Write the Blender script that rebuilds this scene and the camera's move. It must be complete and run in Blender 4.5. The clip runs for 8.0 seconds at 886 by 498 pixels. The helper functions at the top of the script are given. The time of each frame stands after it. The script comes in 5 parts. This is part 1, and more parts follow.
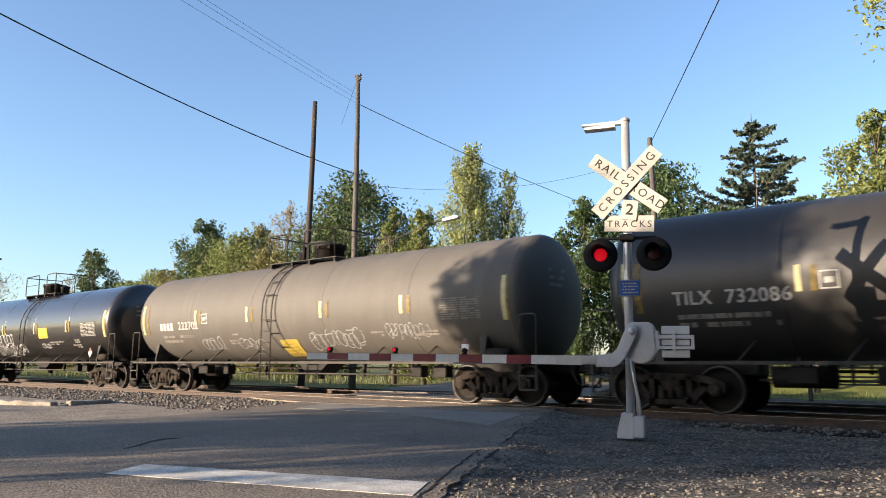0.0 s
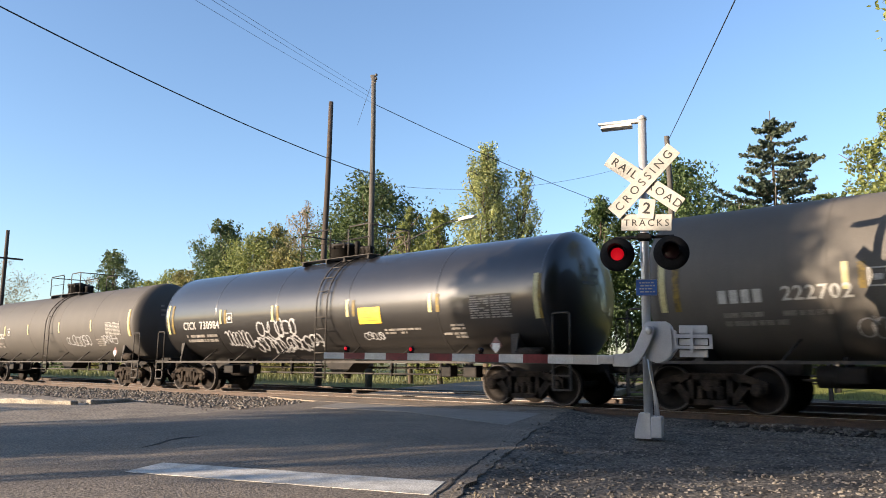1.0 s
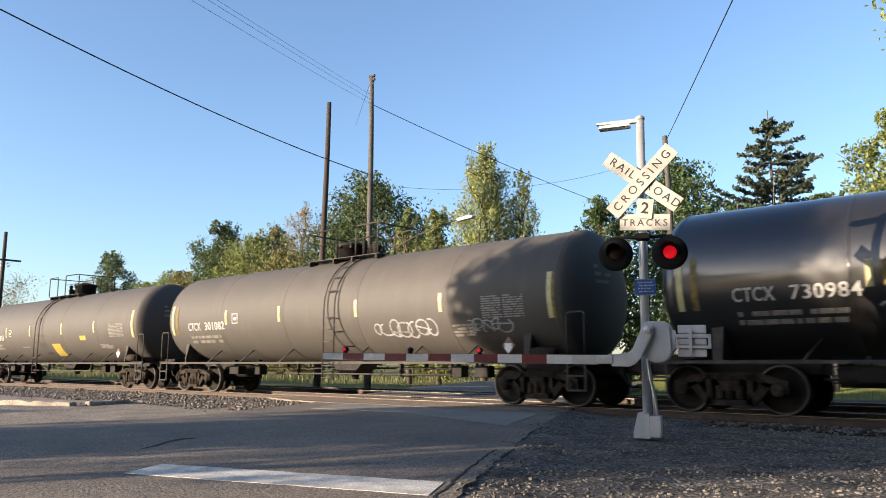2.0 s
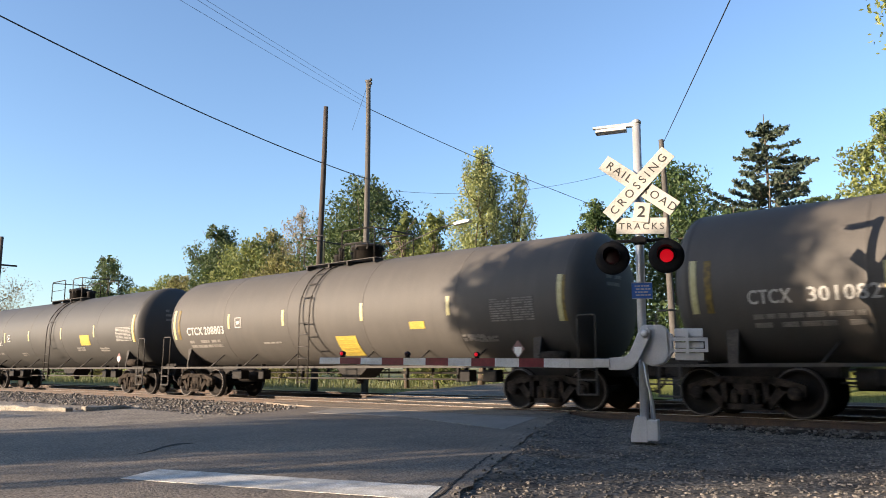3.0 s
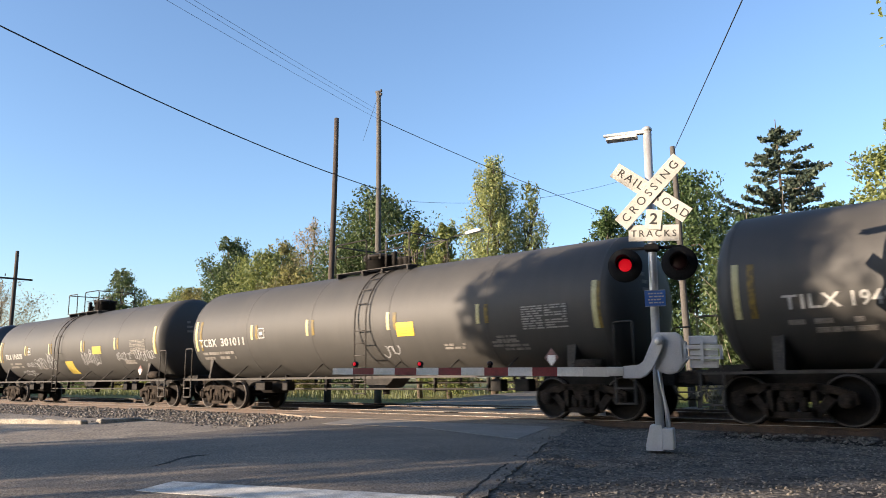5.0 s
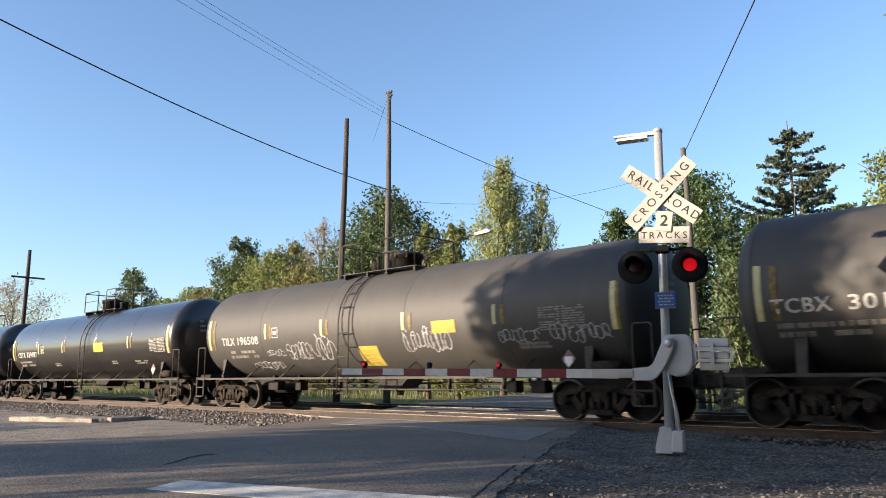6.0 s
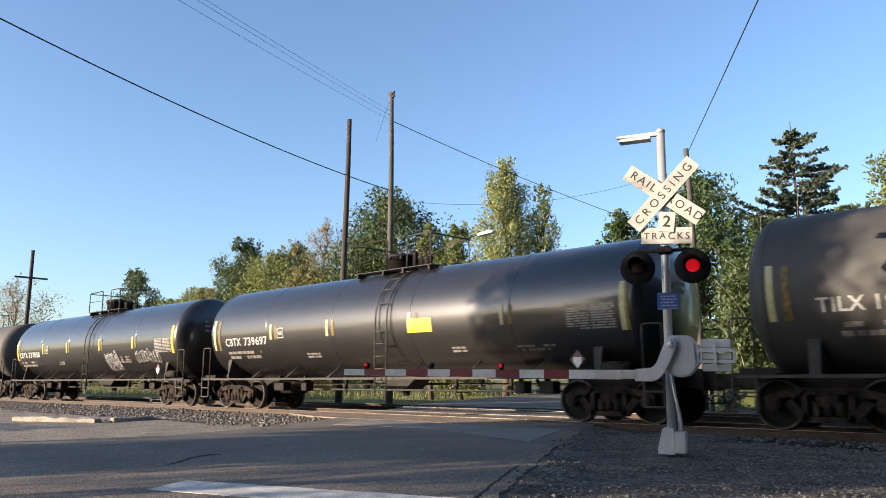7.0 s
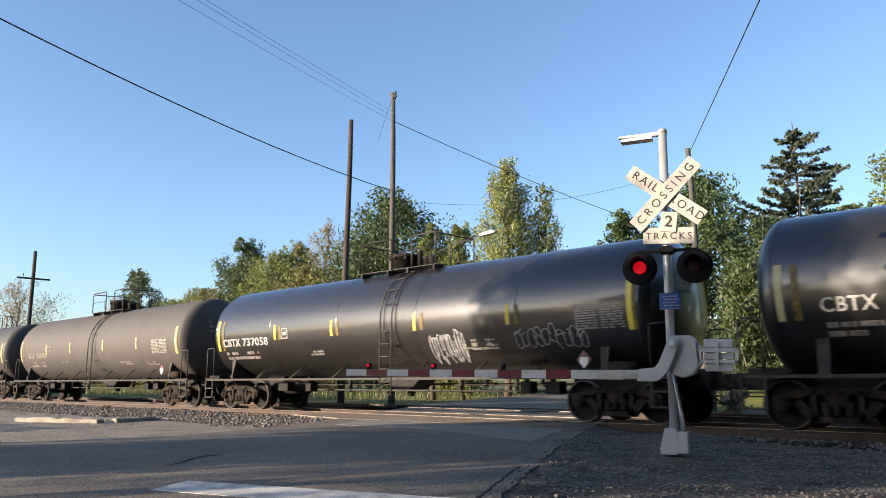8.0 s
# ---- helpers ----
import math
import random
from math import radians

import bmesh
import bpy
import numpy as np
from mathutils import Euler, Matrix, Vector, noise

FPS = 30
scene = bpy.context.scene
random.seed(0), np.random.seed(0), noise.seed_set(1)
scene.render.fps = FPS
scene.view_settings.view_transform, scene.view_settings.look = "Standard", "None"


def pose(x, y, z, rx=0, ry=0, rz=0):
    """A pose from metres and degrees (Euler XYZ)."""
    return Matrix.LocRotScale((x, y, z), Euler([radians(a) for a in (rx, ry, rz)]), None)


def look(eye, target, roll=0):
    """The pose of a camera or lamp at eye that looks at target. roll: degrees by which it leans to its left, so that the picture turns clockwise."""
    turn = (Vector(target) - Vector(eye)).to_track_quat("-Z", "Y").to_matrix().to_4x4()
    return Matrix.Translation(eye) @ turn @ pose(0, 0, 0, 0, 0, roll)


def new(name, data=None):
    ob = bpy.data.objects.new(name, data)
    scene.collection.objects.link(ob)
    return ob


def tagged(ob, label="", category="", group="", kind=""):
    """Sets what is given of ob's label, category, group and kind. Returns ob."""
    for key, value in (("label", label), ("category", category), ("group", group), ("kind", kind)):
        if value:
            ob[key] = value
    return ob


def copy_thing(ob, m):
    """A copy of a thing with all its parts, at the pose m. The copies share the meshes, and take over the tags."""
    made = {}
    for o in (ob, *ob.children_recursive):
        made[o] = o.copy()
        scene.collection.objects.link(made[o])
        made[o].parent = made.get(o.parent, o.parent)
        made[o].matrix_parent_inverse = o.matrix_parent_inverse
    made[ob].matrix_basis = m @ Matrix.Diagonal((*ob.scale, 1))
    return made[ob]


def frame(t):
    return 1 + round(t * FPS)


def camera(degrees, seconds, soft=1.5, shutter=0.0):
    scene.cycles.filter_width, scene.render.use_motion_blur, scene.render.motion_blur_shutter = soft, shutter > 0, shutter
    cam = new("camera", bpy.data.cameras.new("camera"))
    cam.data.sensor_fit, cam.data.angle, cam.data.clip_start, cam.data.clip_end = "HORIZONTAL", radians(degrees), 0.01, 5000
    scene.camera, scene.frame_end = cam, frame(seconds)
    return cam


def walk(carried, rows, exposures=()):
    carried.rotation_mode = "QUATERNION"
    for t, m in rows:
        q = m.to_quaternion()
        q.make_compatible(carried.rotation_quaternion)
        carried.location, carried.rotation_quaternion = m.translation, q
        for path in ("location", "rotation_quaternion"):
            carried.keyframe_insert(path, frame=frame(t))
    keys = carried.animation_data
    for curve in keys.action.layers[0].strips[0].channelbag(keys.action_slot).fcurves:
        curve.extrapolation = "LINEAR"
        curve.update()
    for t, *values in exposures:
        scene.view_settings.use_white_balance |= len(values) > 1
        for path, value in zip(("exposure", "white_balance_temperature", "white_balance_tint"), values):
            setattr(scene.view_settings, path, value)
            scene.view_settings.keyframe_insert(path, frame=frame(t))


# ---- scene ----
# World: the rails run along x, the train moves towards +x, rail tops lie at z = 0.
EYE = 0.933            # camera height over the rails
TRACK_Y = 15.36        # centre of the near track
TRACK2_Y = 19.66       # centre of the far track
GAUGE = 1.505          # rail centre to rail centre
CAR_L = 18.445         # car pitch over the couplers
TRUCK_C = 14.15        # distance between truck centres
TANK_R, TANK_Z = 1.52, 2.49
ROAD = Vector((-0.342, 0.940, 0.0))     # the road's way over the crossing
SIDE = Vector((0.940, 0.342, 0.0))      # across the road, to the right

cam = camera(61.0, 8.0, soft=0.9, shutter=0.1)
TURNS = [(0.0, 39.589, 8.678, 0.105), (0.5, 40.678, 8.598, 0.135), (1.0, 40.826, 8.638, 0.147),
         (1.5, 40.820, 8.600, 0.060), (3.0, 40.480, 8.972, -0.187), (3.5, 40.635, 9.297, -0.270),
         (4.0, 40.777, 9.647, -0.295), (4.5, 41.016, 9.672, -0.573), (6.0, 42.109, 9.774, -0.293),
         (6.5, 42.233, 9.787, -0.160), (7.0, 42.300, 9.823, -0.221), (7.5, 42.372, 9.822, -0.197),
         (8.0, 42.442, 9.846, -0.278)]


def head(yaw, pitch, roll):
    a, p = radians(yaw), radians(pitch)
    ahead = Vector((-math.sin(a) * math.cos(p), math.cos(a) * math.cos(p), math.sin(p)))
    return look((0, 0, EYE), Vector((0, 0, EYE)) + ahead, roll)


walk(cam, [(t, head(*v)) for t, *v in TURNS], exposures=[(0.0, 1.34, 7150, 16), (4.5, 1.34, 7050, 16), (8.0, 1.24, 6950, 16)])

# ---- light ----
SUN = Vector((-0.442, -0.872, 0.211)).normalized()
world = bpy.data.worlds.new("sky")
scene.world = world
world.use_nodes = True
nt = world.node_tree
bg = nt.nodes["Background"]
sky = nt.nodes.new("ShaderNodeTexSky")
sky.sky_type = "NISHITA"
sky.sun_disc = False
sky.sun_elevation = math.asin(SUN.z)
sky.sun_rotation = math.atan2(SUN.x, SUN.y)
sky.air_density, sky.dust_density, sky.ozone_density = 1.0, 0.9, 3.7
nt.links.new(sky.outputs[0], bg.inputs[0])
bg.inputs[1].default_value = 0.14
sun_data = bpy.data.lights.new("sun", "SUN")
sun_data.energy, sun_data.angle, sun_data.color = 5.0, radians(0.42), (1.0, 0.87, 0.70)
sun = new("sun", sun_data)
sun.matrix_world = look((0, 0, 60), Vector((0, 0, 60)) - SUN)


# ---- materials ----
def mat(name, col, rough=0.6, metal=0.0, col2=None, scale=4.0, fine=40.0, mix=0.5, bump=0.0, bump_scale=None,
        emit=0.0, rand=0.0, stretch=None, rough_var=0.15, spec=0.5):
    """A painted or raw surface with broad stains, fine grain and relief."""
    m = bpy.data.materials.new(name)
    m.use_nodes = True
    t, n, l = m.node_tree, m.node_tree.nodes, m.node_tree.links
    b = n["Principled BSDF"]
    b.inputs["Roughness"].default_value, b.inputs["Metallic"].default_value = rough, metal
    b.inputs["Specular IOR Level"].default_value = spec
    tc = n.new("ShaderNodeTexCoord")
    mp = n.new("ShaderNodeMapping")
    if stretch:
        mp.inputs["Scale"].default_value = stretch
    l.new(tc.outputs["Object"], mp.inputs[0])
    a = n.new("ShaderNodeTexNoise")
    a.inputs["Scale"].default_value, a.inputs["Detail"].default_value, a.inputs["Roughness"].default_value = scale, 6, 0.65
    f = n.new("ShaderNodeTexNoise")
    f.inputs["Scale"].default_value, f.inputs["Detail"].default_value = fine, 4
    l.new(mp.outputs[0], a.inputs[0])
    l.new(mp.outputs[0], f.inputs[0])
    r = n.new("ShaderNodeValToRGB")
    r.color_ramp.elements[0].position, r.color_ramp.elements[1].position = 0.35, 0.68
    c2 = col2 or tuple(c * 0.72 for c in col)
    r.color_ramp.elements[0].color, r.color_ramp.elements[1].color = (*c2, 1), (*col, 1)
    l.new(a.outputs[0], r.inputs[0])
    mx = n.new("ShaderNodeMix")
    mx.data_type, mx.blend_type = "RGBA", "OVERLAY"
    mx.inputs[0].default_value = mix
    l.new(r.outputs[0], mx.inputs[6])
    fc = n.new("ShaderNodeMapRange")
    fc.inputs["From Min"].default_value, fc.inputs["From Max"].default_value = 0.28, 0.72
    l.new(f.outputs[0], fc.inputs[0])
    l.new(fc.outputs[0], mx.inputs[7])
    out = mx.outputs[2]
    if rand:
        oi = n.new("ShaderNodeObjectInfo")
        geo = n.new("ShaderNodeNewGeometry")
        add = n.new("ShaderNodeMath")
        add.operation = "ADD"
        l.new(oi.outputs["Random"], add.inputs[0])
        l.new(geo.outputs["Random Per Island"], add.inputs[1])
        fr = n.new("ShaderNodeMath")
        fr.operation = "FRACT"
        l.new(add.outputs[0], fr.inputs[0])
        mr = n.new("ShaderNodeMapRange")
        mr.inputs["To Min"].default_value, mr.inputs["To Max"].default_value = 1 - rand, 1 + rand
        l.new(fr.outputs[0], mr.inputs[0])
        hs = n.new("ShaderNodeHueSaturation")
        l.new(mr.outputs[0], hs.inputs["Value"])
        l.new(out, hs.inputs["Color"])
        out = hs.outputs[0]
    l.new(out, b.inputs["Base Color"])
    rr = n.new("ShaderNodeMapRange")
    rr.inputs["To Min"].default_value, rr.inputs["To Max"].default_value = max(0.02, rough - rough_var), min(1, rough + rough_var)
    l.new(a.outputs[0], rr.inputs[0])
    l.new(rr.outputs[0], b.inputs["Roughness"])
    if bump:
        bp = n.new("ShaderNodeBump")
        bp.inputs["Strength"].default_value, bp.inputs["Distance"].default_value = 1.0, bump
        if bump_scale:
            h = n.new("ShaderNodeTexNoise")
            h.inputs["Scale"].default_value, h.inputs["Detail"].default_value = bump_scale, 5
            l.new(mp.outputs[0], h.inputs[0])
            l.new(h.outputs[0], bp.inputs["Height"])
        else:
            l.new(f.outputs[0], bp.inputs["Height"])
        l.new(bp.outputs[0], b.inputs["Normal"])
    if emit:
        b.inputs["Emission Color"].default_value, b.inputs["Emission Strength"].default_value = (*col, 1), emit
    return m


def leaf_mat(name, col, col2, through_light=0.35):
    m = bpy.data.materials.new(name)
    m.use_nodes = True
    n, l = m.node_tree.nodes, m.node_tree.links
    b = n["Principled BSDF"]
    b.inputs["Roughness"].default_value = 0.55
    geo = n.new("ShaderNodeNewGeometry")
    r = n.new("ShaderNodeValToRGB")
    r.color_ramp.elements[0].color, r.color_ramp.elements[1].color = (*col2, 1), (*col, 1)
    l.new(geo.outputs["Random Per Island"], r.inputs[0])
    tc = n.new("ShaderNodeTexCoord")
    a = n.new("ShaderNodeTexNoise")
    a.inputs["Scale"].default_value = 0.5
    l.new(tc.outputs["Object"], a.inputs[0])
    hs = n.new("ShaderNodeHueSaturation")
    mr = n.new("ShaderNodeMapRange")
    mr.inputs["To Min"].default_value, mr.inputs["To Max"].default_value = 0.6, 1.4
    l.new(a.outputs[0], mr.inputs[0])
    l.new(mr.outputs[0], hs.inputs["Value"])
    l.new(r.outputs[0], hs.inputs["Color"])
    l.new(hs.outputs[0], b.inputs["Base Color"])
    tr = n.new("ShaderNodeBsdfTranslucent")
    l.new(hs.outputs[0], tr.inputs[0])
    mx = n.new("ShaderNodeMixShader")
    mx.inputs[0].default_value = through_light
    l.new(b.outputs[0], mx.inputs[1])
    l.new(tr.outputs[0], mx.inputs[2])
    l.new(mx.outputs[0], n["Material Output"].inputs[0])
    return m


def tank_paint(name, col, dust, rough, cover, coat=0.0, spec=0.5):
    """Tank paint: a base coat under road dust that gathers in patches and in streaks that run down the shell."""
    m = bpy.data.materials.new(name)
    m.use_nodes = True
    n, l = m.node_tree.nodes, m.node_tree.links
    b = n["Principled BSDF"]
    tc = n.new("ShaderNodeTexCoord")
    broad = n.new("ShaderNodeTexNoise")
    broad.inputs["Scale"].default_value, broad.inputs["Detail"].default_value = 0.9, 7
    mp = n.new("ShaderNodeMapping")
    mp.inputs["Scale"].default_value = (2.2, 0.5, 0.35)
    streak = n.new("ShaderNodeTexNoise")
    streak.inputs["Scale"].default_value, streak.inputs["Detail"].default_value = 1.6, 6
    grain = n.new("ShaderNodeTexNoise")
    grain.inputs["Scale"].default_value, grain.inputs["Detail"].default_value = 60, 3
    l.new(tc.outputs["Object"], broad.inputs[0])
    l.new(tc.outputs["Object"], mp.inputs[0])
    l.new(mp.outputs[0], streak.inputs[0])
    l.new(tc.outputs["Object"], grain.inputs[0])
    s = n.new("ShaderNodeMath")
    s.operation = "MULTIPLY"
    l.new(broad.outputs[0], s.inputs[0])
    l.new(streak.outputs[0], s.inputs[1])
    mr = n.new("ShaderNodeMapRange")
    mr.inputs["From Min"].default_value, mr.inputs["From Max"].default_value = 0.12, 0.42
    mr.inputs["To Min"].default_value, mr.inputs["To Max"].default_value = cover * 0.76, min(1.0, cover * 1.2)
    l.new(s.outputs[0], mr.inputs[0])
    mx = n.new("ShaderNodeMix")
    mx.data_type = "RGBA"
    mx.inputs[6].default_value, mx.inputs[7].default_value = (*col, 1), (*dust, 1)
    l.new(mr.outputs[0], mx.inputs[0])
    gr = n.new("ShaderNodeMix")
    gr.data_type, gr.blend_type = "RGBA", "OVERLAY"
    gr.inputs[0].default_value = 0.25
    l.new(mx.outputs[2], gr.inputs[6])
    l.new(grain.outputs[0], gr.inputs[7])
    l.new(gr.outputs[2], b.inputs["Base Color"])
    rg = n.new("ShaderNodeMapRange")
    rg.inputs["From Min"].default_value, rg.inputs["From Max"].default_value = 0.1, 0.9
    rg.inputs["To Min"].default_value, rg.inputs["To Max"].default_value = rough - 0.02, rough + 0.10
    l.new(mr.outputs[0], rg.inputs[0])
    l.new(rg.outputs[0], b.inputs["Roughness"])
    bp = n.new("ShaderNodeBump")
    b.inputs["Specular IOR Level"].default_value = spec
    b.inputs["Coat Weight"].default_value, b.inputs["Coat Roughness"].default_value = coat, 0.13
    bp.inputs["Strength"].default_value, bp.inputs["Distance"].default_value = 0.35, 0.006
    l.new(broad.outputs[0], bp.inputs["Height"])
    l.new(bp.outputs[0], b.inputs["Normal"])
    return m


M = {}
M["apron"] = mat("apron_gravel", (0.30, 0.255, 0.20), 0.95, col2=(0.19, 0.16, 0.125), scale=1.6, fine=20, mix=0.7, bump=0.02, spec=0.2)
M["dusty"] = mat("dusty_crossing", (0.30, 0.235, 0.175), 0.95, col2=(0.17, 0.14, 0.11), scale=1.4, fine=40, mix=0.6, bump=0.008, spec=0.2)
M["asphalt"] = mat("asphalt", (0.222, 0.184, 0.144), 0.9, col2=(0.130, 0.110, 0.088), scale=0.55, fine=48, mix=0.85, bump=0.012, spec=0.3)
M["patch"] = mat("asphalt_patch", (0.26, 0.24, 0.21), 0.9, col2=(0.19, 0.175, 0.155), scale=1.2, fine=110, mix=0.5, bump=0.005, spec=0.3)
M["gravel"] = mat("gravel", (0.165, 0.147, 0.124), 0.95, col2=(0.050, 0.045, 0.038), scale=2.2, fine=22, mix=0.9, bump=0.03, spec=0.2)
M["bank"] = mat("bank_gravel", (0.24, 0.185, 0.135), 0.95, col2=(0.11, 0.09, 0.07), scale=2.5, fine=16, mix=0.9, bump=0.04, spec=0.2)
# Much darker than the bank gravel, over the whole bed.
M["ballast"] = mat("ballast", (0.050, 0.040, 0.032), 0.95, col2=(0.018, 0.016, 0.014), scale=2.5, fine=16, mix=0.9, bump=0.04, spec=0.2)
M["stone"] = mat("ballast_stone", (0.20, 0.182, 0.158), 0.9, col2=(0.075, 0.067, 0.057), scale=9, fine=60, mix=0.4, rand=0.4, bump=0.004)
M["soil"] = mat("verge_soil", (0.17, 0.18, 0.055), 0.95, col2=(0.14, 0.12, 0.055), scale=0.8, fine=25, mix=0.7, bump=0.03, spec=0.2)
M["lawn"] = mat("lawn", (0.20, 0.212, 0.058), 0.9, col2=(0.115, 0.13, 0.034), scale=0.5, fine=30, mix=0.6, bump=0.03, spec=0.2)
M["line"] = mat("road_paint", (0.66, 0.64, 0.58), 0.8, col2=(0.36, 0.34, 0.30), scale=5, fine=70, mix=0.5, bump=0.003)
M["rail"] = mat("rail_steel", (0.085, 0.052, 0.035), 0.75, 0.0, col2=(0.04, 0.027, 0.02), scale=6, fine=60)
M["railtop"] = mat("rail_head", (0.42, 0.38, 0.34), 0.35, 1.0, scale=12, fine=90, mix=0.2)
M["tie"] = mat("tie_wood", (0.09, 0.065, 0.045), 0.9, col2=(0.05, 0.038, 0.028), scale=3, fine=40, stretch=(1, 8, 1), bump=0.01, rand=0.25)
M["galv"] = mat("galvanised", (0.60, 0.60, 0.59), 0.42, 0.5, col2=(0.53, 0.53, 0.52), scale=5, fine=60, mix=0.10)
M["alum"] = mat("silver_paint", (0.62, 0.63, 0.64), 0.45, 0.0, col2=(0.54, 0.55, 0.56), scale=3, fine=50, mix=0.08, bump=0.0006)
M["sign"] = mat("sign_white", (0.44, 0.43, 0.395), 0.55, col2=(0.37, 0.36, 0.325), scale=4, fine=40, mix=0.12)
M["ink"] = mat("sign_black", (0.022, 0.022, 0.022), 0.5)
M["black"] = mat("flasher_black", (0.010, 0.010, 0.011), 0.7, scale=5, fine=40, mix=0.3, spec=0.2)
M["red"] = mat("arm_red", (0.23, 0.022, 0.028), 0.45, col2=(0.15, 0.015, 0.02), scale=9, mix=0.2)
M["white"] = mat("arm_white", (0.74, 0.73, 0.70), 0.45, col2=(0.60, 0.58, 0.54), scale=9, mix=0.15)
M["glow"] = mat("red_lamp_lit", (0.85, 0.008, 0.022), 0.5, emit=0.20, mix=0.0, col2=(0.85, 0.008, 0.022))
M["lens"] = mat("red_lens", (0.030, 0.003, 0.004), 0.35, mix=0.1)
M["blue"] = mat("sign_blue", (0.025, 0.12, 0.42), 0.45, mix=0.1, scale=9)
M["pole"] = mat("pole_wood", (0.072, 0.052, 0.040), 0.9, col2=(0.035, 0.026, 0.020), scale=2, fine=25, stretch=(6, 6, 0.5), bump=0.01)
M["polegrey"] = mat("pole_grey_wood", (0.115, 0.105, 0.092), 0.9, col2=(0.058, 0.052, 0.045), scale=2, fine=25, stretch=(6, 6, 0.5), bump=0.01)
M["wire"] = mat("cable", (0.02, 0.02, 0.02), 0.6)
M["concrete"] = mat("old_concrete", (0.36, 0.325, 0.265), 0.9, col2=(0.20, 0.175, 0.14), scale=2.5, fine=30, mix=0.5, bump=0.01)
M["bark"] = mat("bark", (0.14, 0.105, 0.075), 0.9, col2=(0.075, 0.058, 0.042), scale=3, fine=25, stretch=(4, 4, 0.6), bump=0.02)
M["deadwood"] = mat("pale_wood", (0.34, 0.29, 0.23), 0.9, col2=(0.22, 0.18, 0.14), scale=3, fine=25, bump=0.01)
M["steel"] = mat("car_black_steel", (0.0085, 0.008, 0.0075), 0.65, 0.0, col2=(0.022, 0.018, 0.015), scale=2.5, fine=40, mix=0.4, bump=0.003, spec=0.2)
M["rust"] = mat("rusty_cast_steel", (0.052, 0.040, 0.031), 0.9, 0.0, col2=(0.013, 0.010, 0.008), scale=4, fine=40, mix=0.5, bump=0.004, spec=0.15)
M["wheel"] = mat("wheel_steel", (0.017, 0.013, 0.010), 0.7, 0.0, col2=(0.009, 0.007, 0.006), scale=5, fine=50, mix=0.4, spec=0.15)
M["tread"] = mat("wheel_tread", (0.088, 0.074, 0.064), 0.55, 0.0, mix=0.3, scale=6)
M["tar"] = mat("crack_filler", (0.022, 0.020, 0.018), 0.95, col2=(0.045, 0.040, 0.035), scale=8, fine=60, mix=0.5, bump=0.004, spec=0.15)
M["decal"] = mat("white_lettering", (0.56, 0.55, 0.51), 0.65, col2=(0.36, 0.35, 0.32), scale=6, fine=60, mix=0.3)
M["faded"] = mat("dusty_lettering", (0.24, 0.22, 0.195), 0.75, col2=(0.14, 0.128, 0.112), scale=4, fine=60, mix=0.4)
M["reflector"] = mat("reflective_strip", (0.50, 0.46, 0.24), 0.45, col2=(0.38, 0.34, 0.15), scale=8, mix=0.2)
M["amber"] = mat("amber_strip", (0.24, 0.155, 0.015), 0.6, col2=(0.060, 0.042, 0.012), scale=8, mix=0.2)
M["strip_yellow"] = mat("yellow_strip", (0.72, 0.56, 0.06), 0.45, col2=(0.58, 0.44, 0.05), scale=8, mix=0.2)
# Paler than the black steel: dust, plus sunlight on rails put into the colour.
M["frame_grey"] = mat("dusty_frame_steel", (0.060, 0.052, 0.044), 0.75, col2=(0.022, 0.019, 0.016), scale=4, fine=40, mix=0.4)
M["yellow"] = mat("yellow_panel", (0.80, 0.52, 0.03), 0.5, col2=(0.68, 0.44, 0.05), scale=4, mix=0.2)
M["dullyellow"] = mat("weathered_yellow_panel", (0.45, 0.34, 0.05), 0.7, col2=(0.32, 0.24, 0.05), scale=4, mix=0.3)
M["print"] = mat("panel_print", (0.42, 0.29, 0.04), 0.6, col2=(0.34, 0.23, 0.04), scale=6, mix=0.2)
M["stencil"] = mat("grey_stencil", (0.34, 0.33, 0.30), 0.7, col2=(0.22, 0.21, 0.19), scale=5, fine=60, mix=0.3)
M["placard"] = mat("placard_red", (0.22, 0.10, 0.09), 0.6, col2=(0.10, 0.06, 0.055), scale=9, mix=0.2)
M["spray"] = mat("white_spray_paint", (0.40, 0.40, 0.40), 0.65, col2=(0.20, 0.20, 0.20), scale=5, mix=0.3)
PAINT = {
    "grey": tank_paint("dusty_grey_tank", (0.018, 0.0175, 0.0165), (0.060, 0.0565, 0.051), 0.54, 0.75),
    "pale": tank_paint("pale_dusty_tank", (0.028, 0.0255, 0.0225), (0.078, 0.070, 0.061), 0.60, 0.85),
    "chalky": tank_paint("chalky_dusty_tank", (0.038, 0.035, 0.031), (0.104, 0.094, 0.081), 0.60, 0.85),
    "dark": tank_paint("dark_worn_tank", (0.012, 0.0125, 0.013), (0.050, 0.046, 0.041), 0.40, 0.5),
    "gloss": tank_paint("glossy_black_tank", (0.006, 0.0058, 0.0058), (0.038, 0.035, 0.032), 0.36, 0.28, 0.8, 0.5),
}
